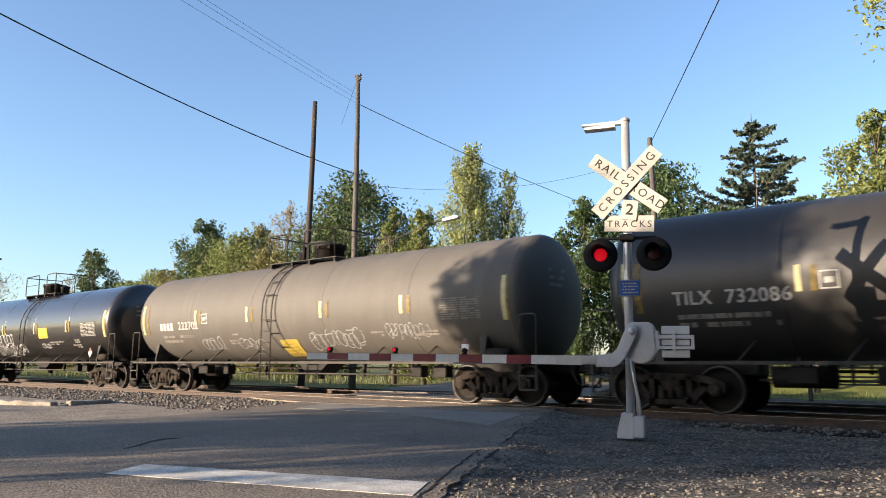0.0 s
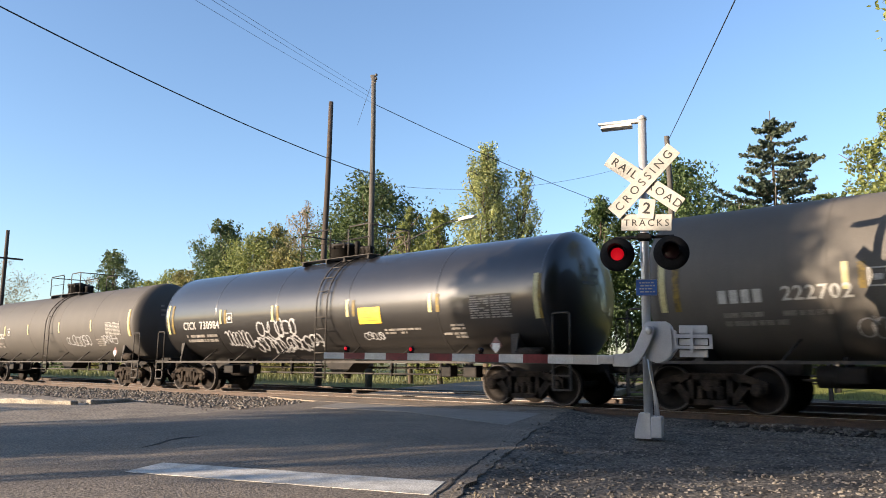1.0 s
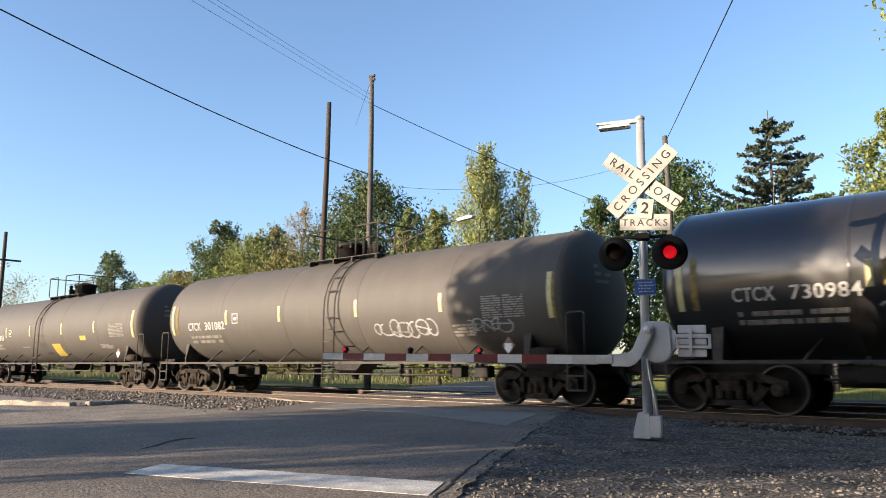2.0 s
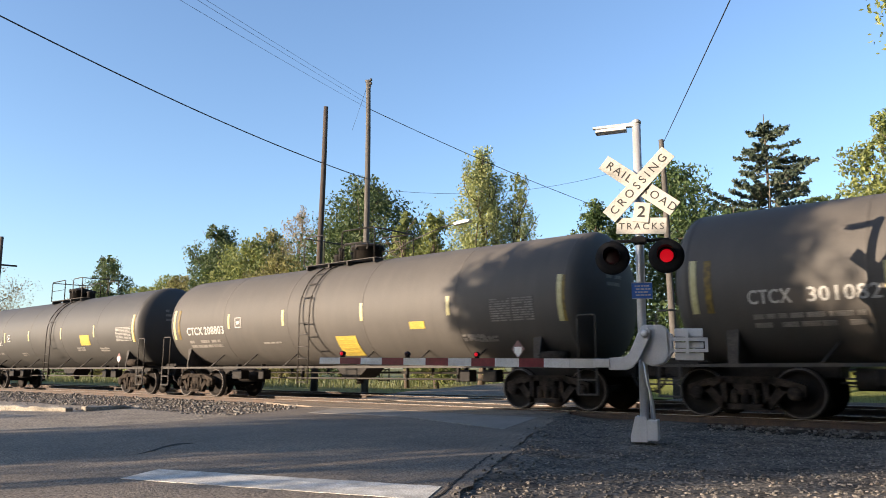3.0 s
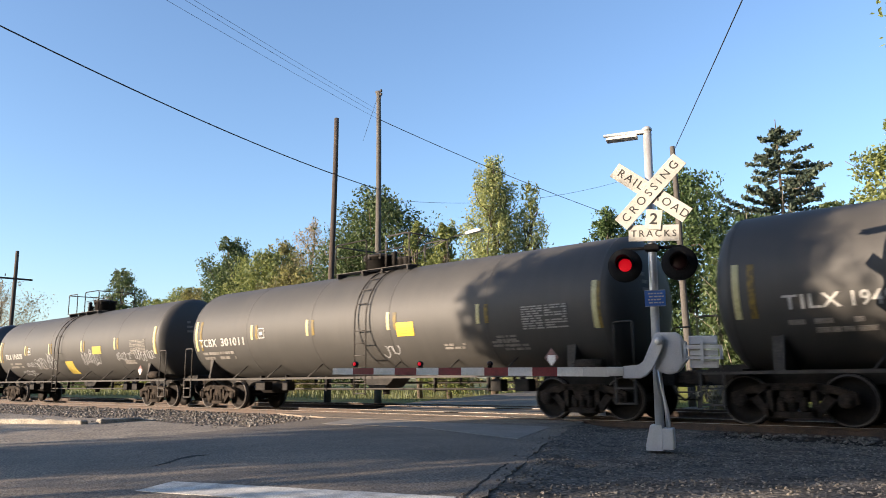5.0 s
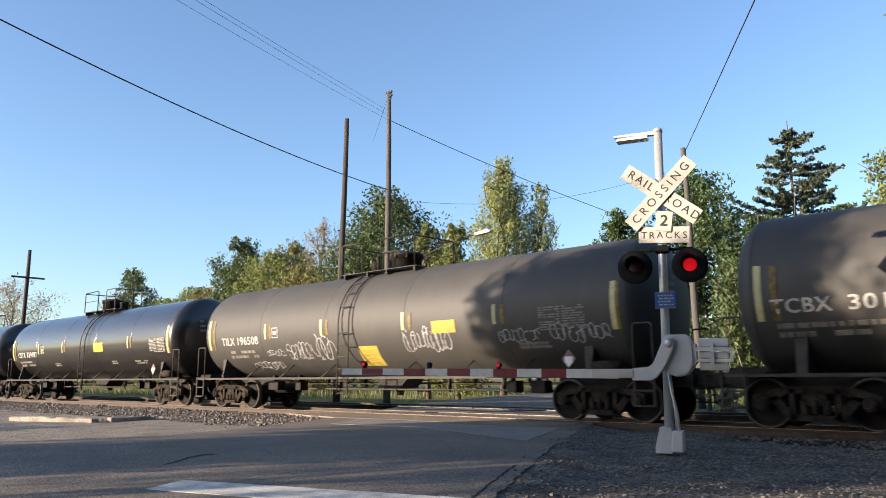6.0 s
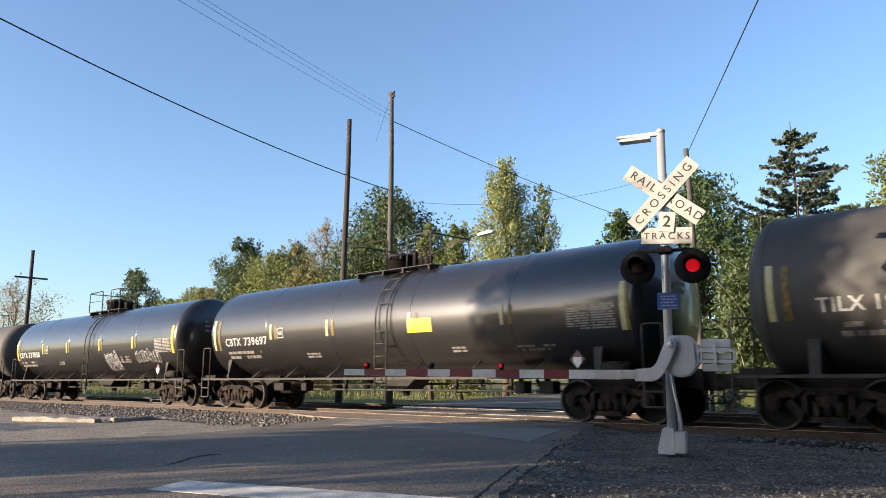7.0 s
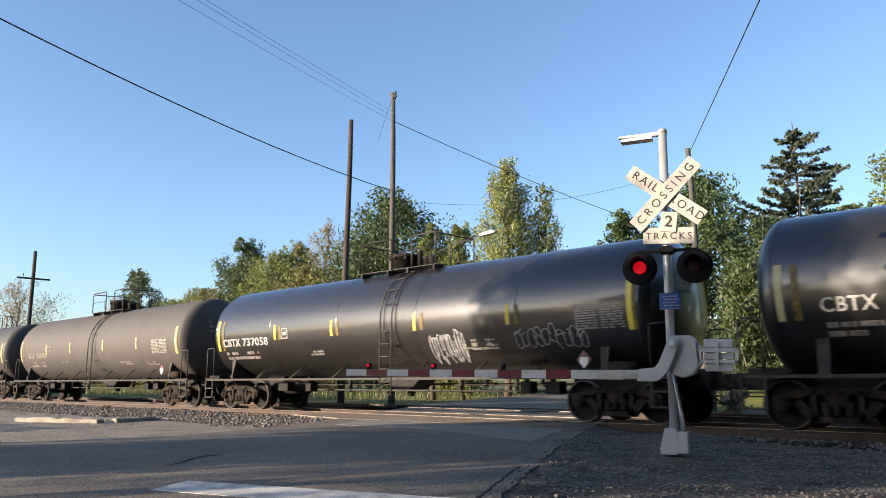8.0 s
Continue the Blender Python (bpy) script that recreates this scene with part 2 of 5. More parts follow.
LEAF = {
    "green": leaf_mat("green_leaves", (0.105, 0.145, 0.048), (0.035, 0.060, 0.020)),
    "light": leaf_mat("light_green_leaves", (0.26, 0.285, 0.085), (0.09, 0.125, 0.038)),
    "poplar": leaf_mat("pale_poplar_leaves", (0.376, 0.392, 0.152), (0.128, 0.168, 0.056)),
    "olive": leaf_mat("autumn_leaves", (0.275, 0.258, 0.090), (0.115, 0.112, 0.046)),
    "dark": leaf_mat("dark_leaves", (0.088, 0.136, 0.040), (0.032, 0.061, 0.021)),
    "needle": leaf_mat("fir_needles", (0.072, 0.096, 0.058), (0.026, 0.042, 0.027), 0.12),
    "brown": leaf_mat("thin_brown_leaves", (0.336, 0.272, 0.160), (0.176, 0.144, 0.096)),
    "grass": leaf_mat("long_grass", (0.185, 0.200, 0.070), (0.080, 0.098, 0.036)),
    "straw": leaf_mat("dry_grass", (0.34, 0.27, 0.15), (0.18, 0.14, 0.08)),
}


# ---- builders ----
def link_mesh(name, bm, material, parent=None, label="", smooth=False):
    me = bpy.data.meshes.new(name)
    bm.normal_update()
    bm.to_mesh(me)
    bm.free()
    for m in (material if isinstance(material, (list, tuple)) else [material]):
        me.materials.append(m)
    if smooth:
        me.polygons.foreach_set("use_smooth", [True] * len(me.polygons))
    ob = new(name, me)
    if parent is not None:
        ob.parent = parent
    if label:
        tagged(ob, label)
    return ob


def part(name, bm, material, parent, label="", smooth=False):
    return link_mesh(name, bm, material, parent, label, smooth)


def again(ob, m, parent=None):
    """A further object on the same mesh."""
    o = new(ob.name.split(".")[0], ob.data)
    o.parent = parent if parent is not None else ob.parent
    o.matrix_basis = m
    return o


def thing(name, m, label, category, group="", kind=""):
    e = new(name)
    e.matrix_basis = m
    return tagged(e, label, category, group, kind)


def box(bm, x0, y0, z0, x1, y1, z1, m=None, bevel=0.0, mi=0):
    c = bmesh.ops.create_cube(bm, size=1.0)["verts"]
    bmesh.ops.scale(bm, vec=(abs(x1 - x0), abs(y1 - y0), abs(z1 - z0)), verts=c)
    bmesh.ops.translate(bm, vec=((x0 + x1) / 2, (y0 + y1) / 2, (z0 + z1) / 2), verts=c)
    if m:
        bmesh.ops.transform(bm, matrix=m, verts=c)
    for f in {f for v in c for f in v.link_faces}:
        f.material_index = mi
    if bevel:
        e = {e for v in c for e in v.link_edges}
        bmesh.ops.bevel(bm, geom=list(e), offset=bevel, segments=2, affect="EDGES", profile=0.5)


def tube(bm, pts, r, n=8, r2=None, mi=0):
    """A round bar through the points, with closed ends."""
    pts = [Vector(p) for p in pts]
    rings = []
    for k, p in enumerate(pts):
        d = (pts[min(k + 1, len(pts) - 1)] - pts[max(k - 1, 0)]).normalized()
        u = d.cross(Vector((0, 0, 1)) if abs(d.z) < 0.9 else Vector((1, 0, 0))).normalized()
        w = d.cross(u)
        rr = r if r2 is None else r + (r2 - r) * k / (len(pts) - 1)
        rings.append([bm.verts.new(p + rr * (math.cos(a) * u + math.sin(a) * w)) for a in [2 * math.pi * i / n for i in range(n)]])
    for a, b in zip(rings, rings[1:]):
        for i in range(n):
            f = bm.faces.new((a[i], a[(i + 1) % n], b[(i + 1) % n], b[i]))
            f.smooth, f.material_index = True, mi
    bm.faces.new(rings[0][::-1]).material_index = mi
    bm.faces.new(rings[-1]).material_index = mi


def disc_stack(bm, profile, n=32, axis="x", at=(0, 0, 0), mi=0, capped=True):
    """A turned shape: profile of (along, radius) about an axis."""
    at = Vector(at)
    rings = []
    for s, r in profile:
        ring = []
        for i in range(n):
            a = 2 * math.pi * i / n
            c, d = r * math.cos(a), r * math.sin(a)
            ring.append(bm.verts.new(at + Vector({"x": (s, c, d), "y": (c, s, d), "z": (c, d, s)}[axis])))
        rings.append(ring)
    for a, b in zip(rings, rings[1:]):
        for i in range(n):
            f = bm.faces.new((a[i], a[(i + 1) % n], b[(i + 1) % n], b[i]))
            f.smooth, f.material_index = True, mi
    for ring in (rings[0], rings[-1]) if capped else ():
        if (ring[0].co - ring[n // 2].co).length > 1e-4:
            bm.faces.new(ring).material_index = mi
    bmesh.ops.recalc_face_normals(bm, faces=bm.faces[:])


def prism(bm, outline, a, b, plane="xz", mi=0, m=None):
    """A plate with the outline in the plane, from a to b along the third axis."""
    def p3(u, v, w):
        return Vector({"xz": (u, w, v), "xy": (u, v, w), "yz": (w, u, v)}[plane])
    lo = [bm.verts.new(p3(u, v, a)) for u, v in outline]
    hi = [bm.verts.new(p3(u, v, b)) for u, v in outline]
    fs = [bm.faces.new(lo), bm.faces.new(hi[::-1])]
    for i in range(len(lo)):
        fs.append(bm.faces.new((lo[i], lo[(i + 1) % len(lo)], hi[(i + 1) % len(lo)], hi[i])))
    for f in fs:
        f.material_index = mi
    bmesh.ops.recalc_face_normals(bm, faces=fs)
    if m:
        bmesh.ops.transform(bm, matrix=m, verts=lo + hi)


def text_mesh(body, size, depth=0.0, spread=1.0, bold=0.0):
    """The outline of a word as triangles, centred, in the xy plane."""
    cu = bpy.data.curves.new("word", "FONT")
    cu.body, cu.size, cu.align_x, cu.align_y, cu.extrude, cu.space_character = body, size, "CENTER", "CENTER", depth, spread
    cu.offset = bold
    cu.resolution_u = 3
    ob = bpy.data.objects.new("word", cu)
    scene.collection.objects.link(ob)
    dg = bpy.context.evaluated_depsgraph_get()
    me = bpy.data.meshes.new_from_object(ob.evaluated_get(dg))
    bpy.data.objects.remove(ob)
    bpy.data.curves.remove(cu)
    return me


# ---- ground, road and tracks ----
def plate(name, outline, z, material, thick=0.12, label="", kind="structure", category=""):
    bm = bmesh.new()
    prism(bm, outline, z - thick, z, "xy")
    ob = link_mesh(name, bm, material)
    return tagged(ob, label, category or name, "", kind)


def sheet(name, x0, x1, y0, y1, step, height, material, label, keep=None):
    """A ground sheet on a grid, with its height from a function."""
    nx, ny = int((x1 - x0) / step) + 1, int((y1 - y0) / step) + 1
    xs, ys = np.linspace(x0, x1, nx), np.linspace(y0, y1, ny)
    vs = [(x, y, height(x, y)) for y in ys for x in xs]
    fs = [(j * nx + i, j * nx + i + 1, (j + 1) * nx + i + 1, (j + 1) * nx + i) for j in range(ny - 1) for i in range(nx - 1)
          if keep is None or keep((xs[i] + xs[i + 1]) / 2, (ys[j] + ys[j + 1]) / 2)]
    me = bpy.data.meshes.new(name)
    me.from_pydata(vs, [], fs)
    me.materials.append(material)
    me.polygons.foreach_set("use_smooth", [True] * len(me.polygons))
    return tagged(new(name, me), label, name, "", "structure")


def bumps(x, y, a, s):
    return a * noise.noise(Vector((x * s, y * s, 3.1)))


def lawn_z(y):
    """The lawn lies level by the tracks and climbs a bank behind."""
    return float(np.interp(y, (34, 36, 41, 50, 60), (-.32, -.15, .75, 1.75, 2.0)))


def edge(x, y):
    """How far a spot lies to the right of the road's edge."""
    return x + 3.95 + (y - 4.8) * 0.53 if y > 4.8 else x + 1.15 + y * 0.583 if y > 0 else x + 1.15 + y * 0.257


def shoulder(x, y):
    """The gravel's height: it spills over the road's edge, lies level beyond it and dips towards the rails."""
    d = edge(x, y)
    lip = 0.07 * math.exp(-((d - 0.25) / 0.45) ** 2) if d > -0.1 else 0.07 * math.exp(-0.6) + (d + 0.1) * 0.5
    return -0.10 + lip + bumps(x, y, 0.035, 0.9) + bumps(x, y, 0.02, 2.3) - 0.06 * max(0.0, y - 11.8) * (x > -5.5)


plate("ground", [(-900, -500), (700, -500), (700, 1300), (-900, 1300)], -0.42, M["soil"], 1.0,
      "dry grassy soil that reaches the horizon", category="ground")
sheet("lawn", -44, 30, 28.5, 88, 1.5, lambda x, y: lawn_z(y) + bumps(x, y, 0.06, 0.3), M["lawn"],
      "sunlit mown green lawn that rises behind the tracks", lambda x, y: x > -12.3 - (y - 22.5) * 0.40)
sheet("verge", -160, -22.5, 22.3, 60, 1.5, lambda x, y: -0.30 + bumps(x, y, 0.08, 0.4), M["soil"],
      "rough grassy verge beside the far track")
sheet("gravel_shoulder", -9.2, 16, -14, 13.9, 0.18,
      lambda x, y: shoulder(x, y) + bumps(x, y, 0.012, 5.0), M["gravel"],
      "loose grey-brown gravel shoulder beside the road",
      lambda x, y: edge(x, y) > -0.5)
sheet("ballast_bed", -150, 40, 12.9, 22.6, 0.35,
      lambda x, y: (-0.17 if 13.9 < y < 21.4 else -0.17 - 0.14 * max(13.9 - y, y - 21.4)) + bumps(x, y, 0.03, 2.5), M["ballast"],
      "dark brown crushed stone ballast under two tracks")
# Dark sheet over the soil: shade on this strip put into its colour.
sheet("far_verge", -12.0, 40, 22.3, 28.0, 0.5, lambda x, y: -0.36 + bumps(x, y, 0.05, 1.1) + 0.02 * (y - 22), M["gravel"],
      "dark gravel sheet standing in for shaded ground before the fence")
sheet("gravel_bank", -60, -13.2, 7.6, 13.2, 0.35,
      lambda x, y: -0.09 + 0.02 * (y - 9) / 4 + bumps(x, y, 0.04, 1.3), M["bank"], "brown gravel bank between road edge and rails",
      lambda x, y: y > 8.6 + (x + 14) * 0.25)
sheet("gravel_apron", -60, -12.2, -7, 9.4, 0.3, lambda x, y: -0.05 + bumps(x, y, 0.022, 0.8) + bumps(x, y, 0.012, 3.0), M["apron"],
      "pale tan gravel apron beside the asphalt", lambda x, y: x < -12.6 - max(0, 5.4 - y) * 1.5 - max(0, y - 7.4) * .45 + bumps(x, y, .35, .8))


def ragged(ends, step, amount, seed):
    """Points along a broken line, wandering sideways as a worn edge does."""
    rnd = random.Random(seed)
    out = []
    for (x0, y0), (x1, y1) in zip(ends, ends[1:]):
        length = math.hypot(x1 - x0, y1 - y0)
        n = max(1, int(length / step))
        for k in range(n):
            d = rnd.uniform(-amount, amount)
            out.append((x0 + (x1 - x0) * k / n + d * (y1 - y0) / length, y0 + (y1 - y0) * k / n - d * (x1 - x0) / length))
    return out + [ends[-1]]


crack = ragged([(-3.45, 3.7), (-3.95, 4.62), (-4.75, 6.05), (-5.3, 7.1)], .13, .015, 5)
plate("road", [(2.5, -14)] + ragged([(-1.1, 0), (-3.9, 4.8), (-6.3, 9.3), (-8.3, 13.4)], .16, .03, 8) + [ (-12.3, 22.5), (-21, 45), (-45, 100), (-58, 100), (-31, 45),
               (-21.5, 22.5), (-15.2, 12.6), (-13.7, 9.6), (-13.0, 7.4), (-13.1, 5.4), (-14.5, 3.2), (-20, 0.2), (-40, -6), (-70, -13), (-70, -14)], -0.035, M["asphalt"], 0.2,
      "worn dark grey asphalt road over the crossing", category="road")
plate("asphalt_patch", [(-7.2, 9.9), (-8.35, 12.6), (-14.2, 12.6), (-13.2, 10.9), (-10.6, 11.2)], -0.029, M["patch"], 0.05,
      "paler strip of newer asphalt along the crossing", category="road patch")
plate("crossing_dust", [(-9.2, 13.1), (-8.9, 14.45), (-17.4, 14.45), (-18.5, 13.6), (-16.6, 13.0), (-14.8, 12.75), (-13.0, 12.95), (-11.2, 12.8)], -0.030, M["dusty"], 0.06,
      "tan dust and timber edge beside the near rail", category="crossing surface")
plate("far_crossing_dust", [(-13.3, 21.0), (-13.8, 22.3), (-21.0, 22.3), (-20.4, 21.0)], -0.030, M["dusty"], 0.06, "tan dusty edge beside the far rail", category="crossing surface")
plate("edge_crack", crack + [(x - .022, y - .010) for x, y in crack[-2:0:-1]], -0.031, M["tar"], 0.02,
      "dark crack along the road's edge", category="crack")
plate("road_crack", [(-8.43, 4.47), (-8.60, 4.77), (-8.93, 5.12), (-9.06, 5.40), (-9.08, 5.62), (-9.20, 5.42), (-9.02, 5.13), (-8.66, 4.75)], -0.031, M["tar"], 0.02, "dark tar-filled crack in the asphalt",
      category="crack")

# the stop line is worn into patches at its ends
bm = bmesh.new()
for k in range(14):
    a, b = k / 14, (k + 1) / 14
    p, q = Vector((-7.01, 3.95)), Vector((-4.18, 4.87))
    d = Vector((0.32, -0.55))
    j = [random.uniform(-0.02, 0.02) for _ in range(4)]
    vs = [p.lerp(q, a) + d * j[0], p.lerp(q, b) + d * j[1], p.lerp(q, b) + d * (1 + j[2]), p.lerp(q, a) + d * (1 + j[3])]
    prism(bm, [(v.x, v.y) for v in vs], -0.034, -0.030, "xy")
tagged(link_mesh("stop_line", bm, M["line"]), "worn white painted stop line on asphalt", "road marking", "", "structure")


def track(name, y, x0, x1, label):
    e = thing(name, pose(0, y, 0), label, "railway track", kind="structure")
    for s in (-1, 1):
        bm = bmesh.new()
        c = s * GAUGE / 2
        prism(bm, [(c - .075, -.17), (c + .075, -.17), (c + .075, -.155), (c + .012, -.13), (c + .012, -.04), (c + .036, -.032),
                   (c + .036, -.004), (c - .036, -.004), (c - .036, -.032), (c - .012, -.04), (c - .012, -.13), (c - .075, -.155)],
              x0, x1, "yz")
        part("rail", bm, M["rail"], e)
        bm = bmesh.new()
        box(bm, x0, c - .030, -.004, x1, c + .030, 0.0)
        part("rail_head", bm, M["railtop"], e, "polished running surface of the rail")
    bm = bmesh.new()
    box(bm, -.11, -1.3, -.33, .11, 1.3, -.165, bevel=0.012)
    first = part("tie", bm, M["tie"], e)
    first.matrix_basis = pose(8, 0, 0)
    for k in range(1, 150):
        x = 8 - k * 0.53
        if -17.5 < x < -7.0 - (y - 13) * 0.4:
            continue
        again(first, pose(x, random.uniform(-.03, .03), random.uniform(-.012, .004), 0, 0, random.uniform(-1, 1)))
    return e


track("near_track", TRACK_Y, -150, 60, "rusty steel rails on wooden ties, polished on top")
track("far_track", TRACK2_Y, -150, 60, "second pair of rusty rails behind the train")


def stones(name, count, place, size, label, material):
    """Loose stones, each an irregular little solid."""
    rng = np.random.default_rng(7)
    t = (1 + 5 ** .5) / 2
    ico = np.array([(-1, t, 0), (1, t, 0), (-1, -t, 0), (1, -t, 0), (0, -1, t), (0, 1, t), (0, -1, -t), (0, 1, -t), (t, 0, -1), (t, 0, 1), (-t, 0, -1), (-t, 0, 1)]) / 1.9
    tri = np.array([(0, 11, 5), (0, 5, 1), (0, 1, 7), (0, 7, 10), (0, 10, 11), (1, 5, 9), (5, 11, 4), (11, 10, 2), (10, 7, 6), (7, 1, 8),
                    (3, 9, 4), (3, 4, 2), (3, 2, 6), (3, 6, 8), (3, 8, 9), (4, 9, 5), (2, 4, 11), (6, 2, 10), (8, 6, 7), (9, 8, 1)])
    vs, fs = [], []
    for k in range(count):
        x, y, z = place(rng)
        s = rng.uniform(*size)
        v = ico * rng.uniform(.65, 1.3, (12, 1)) * (s * np.array([1, rng.uniform(.6, 1), rng.uniform(.45, .8)]))
        a = rng.uniform(0, 6.28)
        v = v @ np.array([[math.cos(a), -math.sin(a), 0], [math.sin(a), math.cos(a), 0], [0, 0, 1]]).T
        vs.append(v + (x, y, z))
        fs.append(tri + 12 * k)
    me = bpy.data.meshes.new(name)
    me.from_pydata(np.concatenate(vs).tolist(), [], np.concatenate(fs).tolist())
    me.materials.append(material)
    return tagged(new(name, me), label, "gravel", "", "stuff")


def shoulder_spot(rng):
    while True:
        y = rng.uniform(2.5, 13.6)
        x = rng.uniform(-8, 6)
        d = edge(x, y)
        if d > rng.uniform(-.22, .6):
            return x, y, max(shoulder(x, y), -0.033 if d < .05 else -1)


def bank_spot(rng):
    while True:
        x, y = rng.uniform(-42, -13), rng.uniform(7.5, 13.6)
        if y > 8.9 + (x + 14) * 0.25 and x < -14 - (y - 9) * .4:
            return x, y, -0.08 + 0.02 * (y - 9) / 4 + bumps(x, y, 0.04, 1.3)


stones("loose_gravel", 21000, shoulder_spot, (0.006, 0.027), "loose angular grey gravel stones", M["stone"])
stones("bank_stones", 6000, bank_spot, (0.02, 0.06), "brown crushed stones on the bank", M["stone"])
stones("track_stones", 7000, lambda rng: ((x := rng.uniform(-6.5, 4)), (y := rng.uniform(13.5, 22.2)), -0.16 - .14 * max(0, 13.9 - y, y - 21.4)), (0.02, 0.055),
       "dark crushed stones between the rails", M["stone"])


def blades(name, count, place, size, material, label):
    """Upright grass blades as thin folded strips."""
    rng = np.random.default_rng(5)
    vs, fs = [], []
    for k in range(count):
        x, y, z = place(rng)
        h = rng.uniform(*size)
        a = rng.uniform(0, 6.28)
        w = h * 0.035
        dx, dy = math.cos(a) * w, math.sin(a) * w
        lx, ly = rng.normal(0, h * .22, 2)
        n = len(vs)
        vs += [(x - dx, y - dy, z), (x + dx, y + dy, z), (x + dx * .7 + lx * .4, y + dy * .7 + ly * .4, z + h * .6), (x - dx * .7 + lx * .4, y - dy * .7 + ly * .4, z + h * .6), (x + lx, y + ly, z + h)]
        fs += [(n, n + 1, n + 2, n + 3), (n + 3, n + 2, n + 4)]
    me = bpy.data.meshes.new(name)
    me.from_pydata(vs, [], fs)
    me.materials.append(material)
    return tagged(new(name, me), label, "grass", "", "stuff")


blades("long_grass", 12000, lambda r: (r.uniform(-110, -33), r.uniform(30, 50), -0.40), (0.25, 0.75), LEAF["grass"], "tall green and yellow grass behind the tracks")
blades("dry_tufts", 260, lambda r: ((c := ((-3.3, 4.2), (-2.6, 4.35), (-1.5, 5.2))[r.integers(3)])[0] + r.normal(0, .10), c[1] + r.normal(0, .08), -0.09), (0.05, 0.17),
       LEAF["straw"], "dry straw-coloured grass tufts in gravel")
blades("lawn_edge_grass", 5000, lambda r: (r.uniform(-30, 8), r.uniform(28.6, 36), -0.32), (0.06, 0.24), LEAF["grass"], "short ragged grass at the lawn's edge")

# old concrete kerb by the gravel bank
e = thing("concrete_kerb", pose(0, 0, 0), "weathered broken concrete kerb pieces lying on gravel", "kerb")
for x0, y0, length, turn, dz, drop in ((-21.0, 7.08, 2.85, 18.5, 0.0, .02), (-18.22, 8.25, 1.55, 100.0, 0.0, .07)):
    bm = bmesh.new()
    box(bm, 0, -.10, 0, length, .11, .16, bevel=0.03)
    bmesh.ops.subdivide_edges(bm, edges=[d for d in bm.edges if d.calc_length() > 1], cuts=14)
    for v in bm.verts:
        f = v.co.x / length
        v.co += Vector((.05 * noise.noise(Vector((v.co.y * 9, v.co.z * 9, x0))), bumps(v.co.x + x0, v.co.z, .05, 1.7),
                        (v.co.z > .08) * (bumps(v.co.x + x0, v.co.y, .06, 3.0) - drop * f)))
    k = part("kerb_piece", bm, M["concrete"], e)
    k.matrix_basis = Matrix.Translation((x0, y0, -0.09 + dz)) @ pose(0, 0, 0, 0, 0, turn)


# ---- the train ----
def wrap(me, u, z, r):
    """Lays a flat mesh on the near side of the shell, its centre at u along the car and at height z."""
    phi0 = math.asin((z - TANK_Z) / TANK_R)
    for v in me.vertices:
        phi = phi0 + v.co.y / TANK_R
        v.co = Vector((u + v.co.x, -(r + v.co.z) * math.cos(phi), TANK_Z + (r + v.co.z) * math.sin(phi)))


def shell_patch(bm, u0, u1, z0, z1, off=0.012, skew=0.0, mi=0):
    """A thin curved panel on the near side of the shell."""
    a0, a1 = [math.asin(max(-.999, min(.999, (z - TANK_Z) / TANK_R))) for z in (z0, z1)]
    n = max(1, int(abs(a1 - a0) / 0.10) + 1)
    rows = []
    for i in range(n + 1):
        a = a0 + (a1 - a0) * i / n
        sk = skew * i / n
        rows.append([bm.verts.new((u + sk, -r * math.cos(a), TANK_Z + r * math.sin(a))) for r in (TANK_R + off, TANK_R - 0.004) for u in (u0, u1)])
    for a, b in zip(rows, rows[1:]):
        for q in ((a[0], a[1], b[1], b[0]), (a[1], a[3], b[3], b[1]), (a[2], a[0], b[0], b[2])):
            bm.faces.new(q).material_index = mi
    bm.faces.new((rows[0][0], rows[0][2], rows[0][3], rows[0][1])).material_index = mi
    bm.faces.new((rows[-1][0], rows[-1][1], rows[-1][3], rows[-1][2])).material_index = mi


def shell_stroke(bm, pts, w, off=0.010):
    """A sprayed line on the shell through points (u, z)."""
    def p3(u, z, r):
        a = math.asin(max(-.98, min(.98, (z - TANK_Z) / TANK_R)))
        return Vector((u, -r * math.cos(a), TANK_Z + r * math.sin(a)))
    for (u0, z0), (u1, z1) in zip(pts, pts[1:]):
        d = Vector((u1 - u0, z1 - z0))
        if d.length < 1e-5:
            continue
        d.normalize()
        n = Vector((-d.y, d.x)) * w / 2
        e = d * w * .3
        bm.faces.new([bm.verts.new(p3(u, z, TANK_R + off)) for u, z in
                      ((u0 - e.x + n.x, z0 - e.y + n.y), (u0 - e.x - n.x, z0 - e.y - n.y), (u1 + e.x - n.x, z1 + e.y - n.y), (u1 + e.x + n.x, z1 + e.y + n.y))])


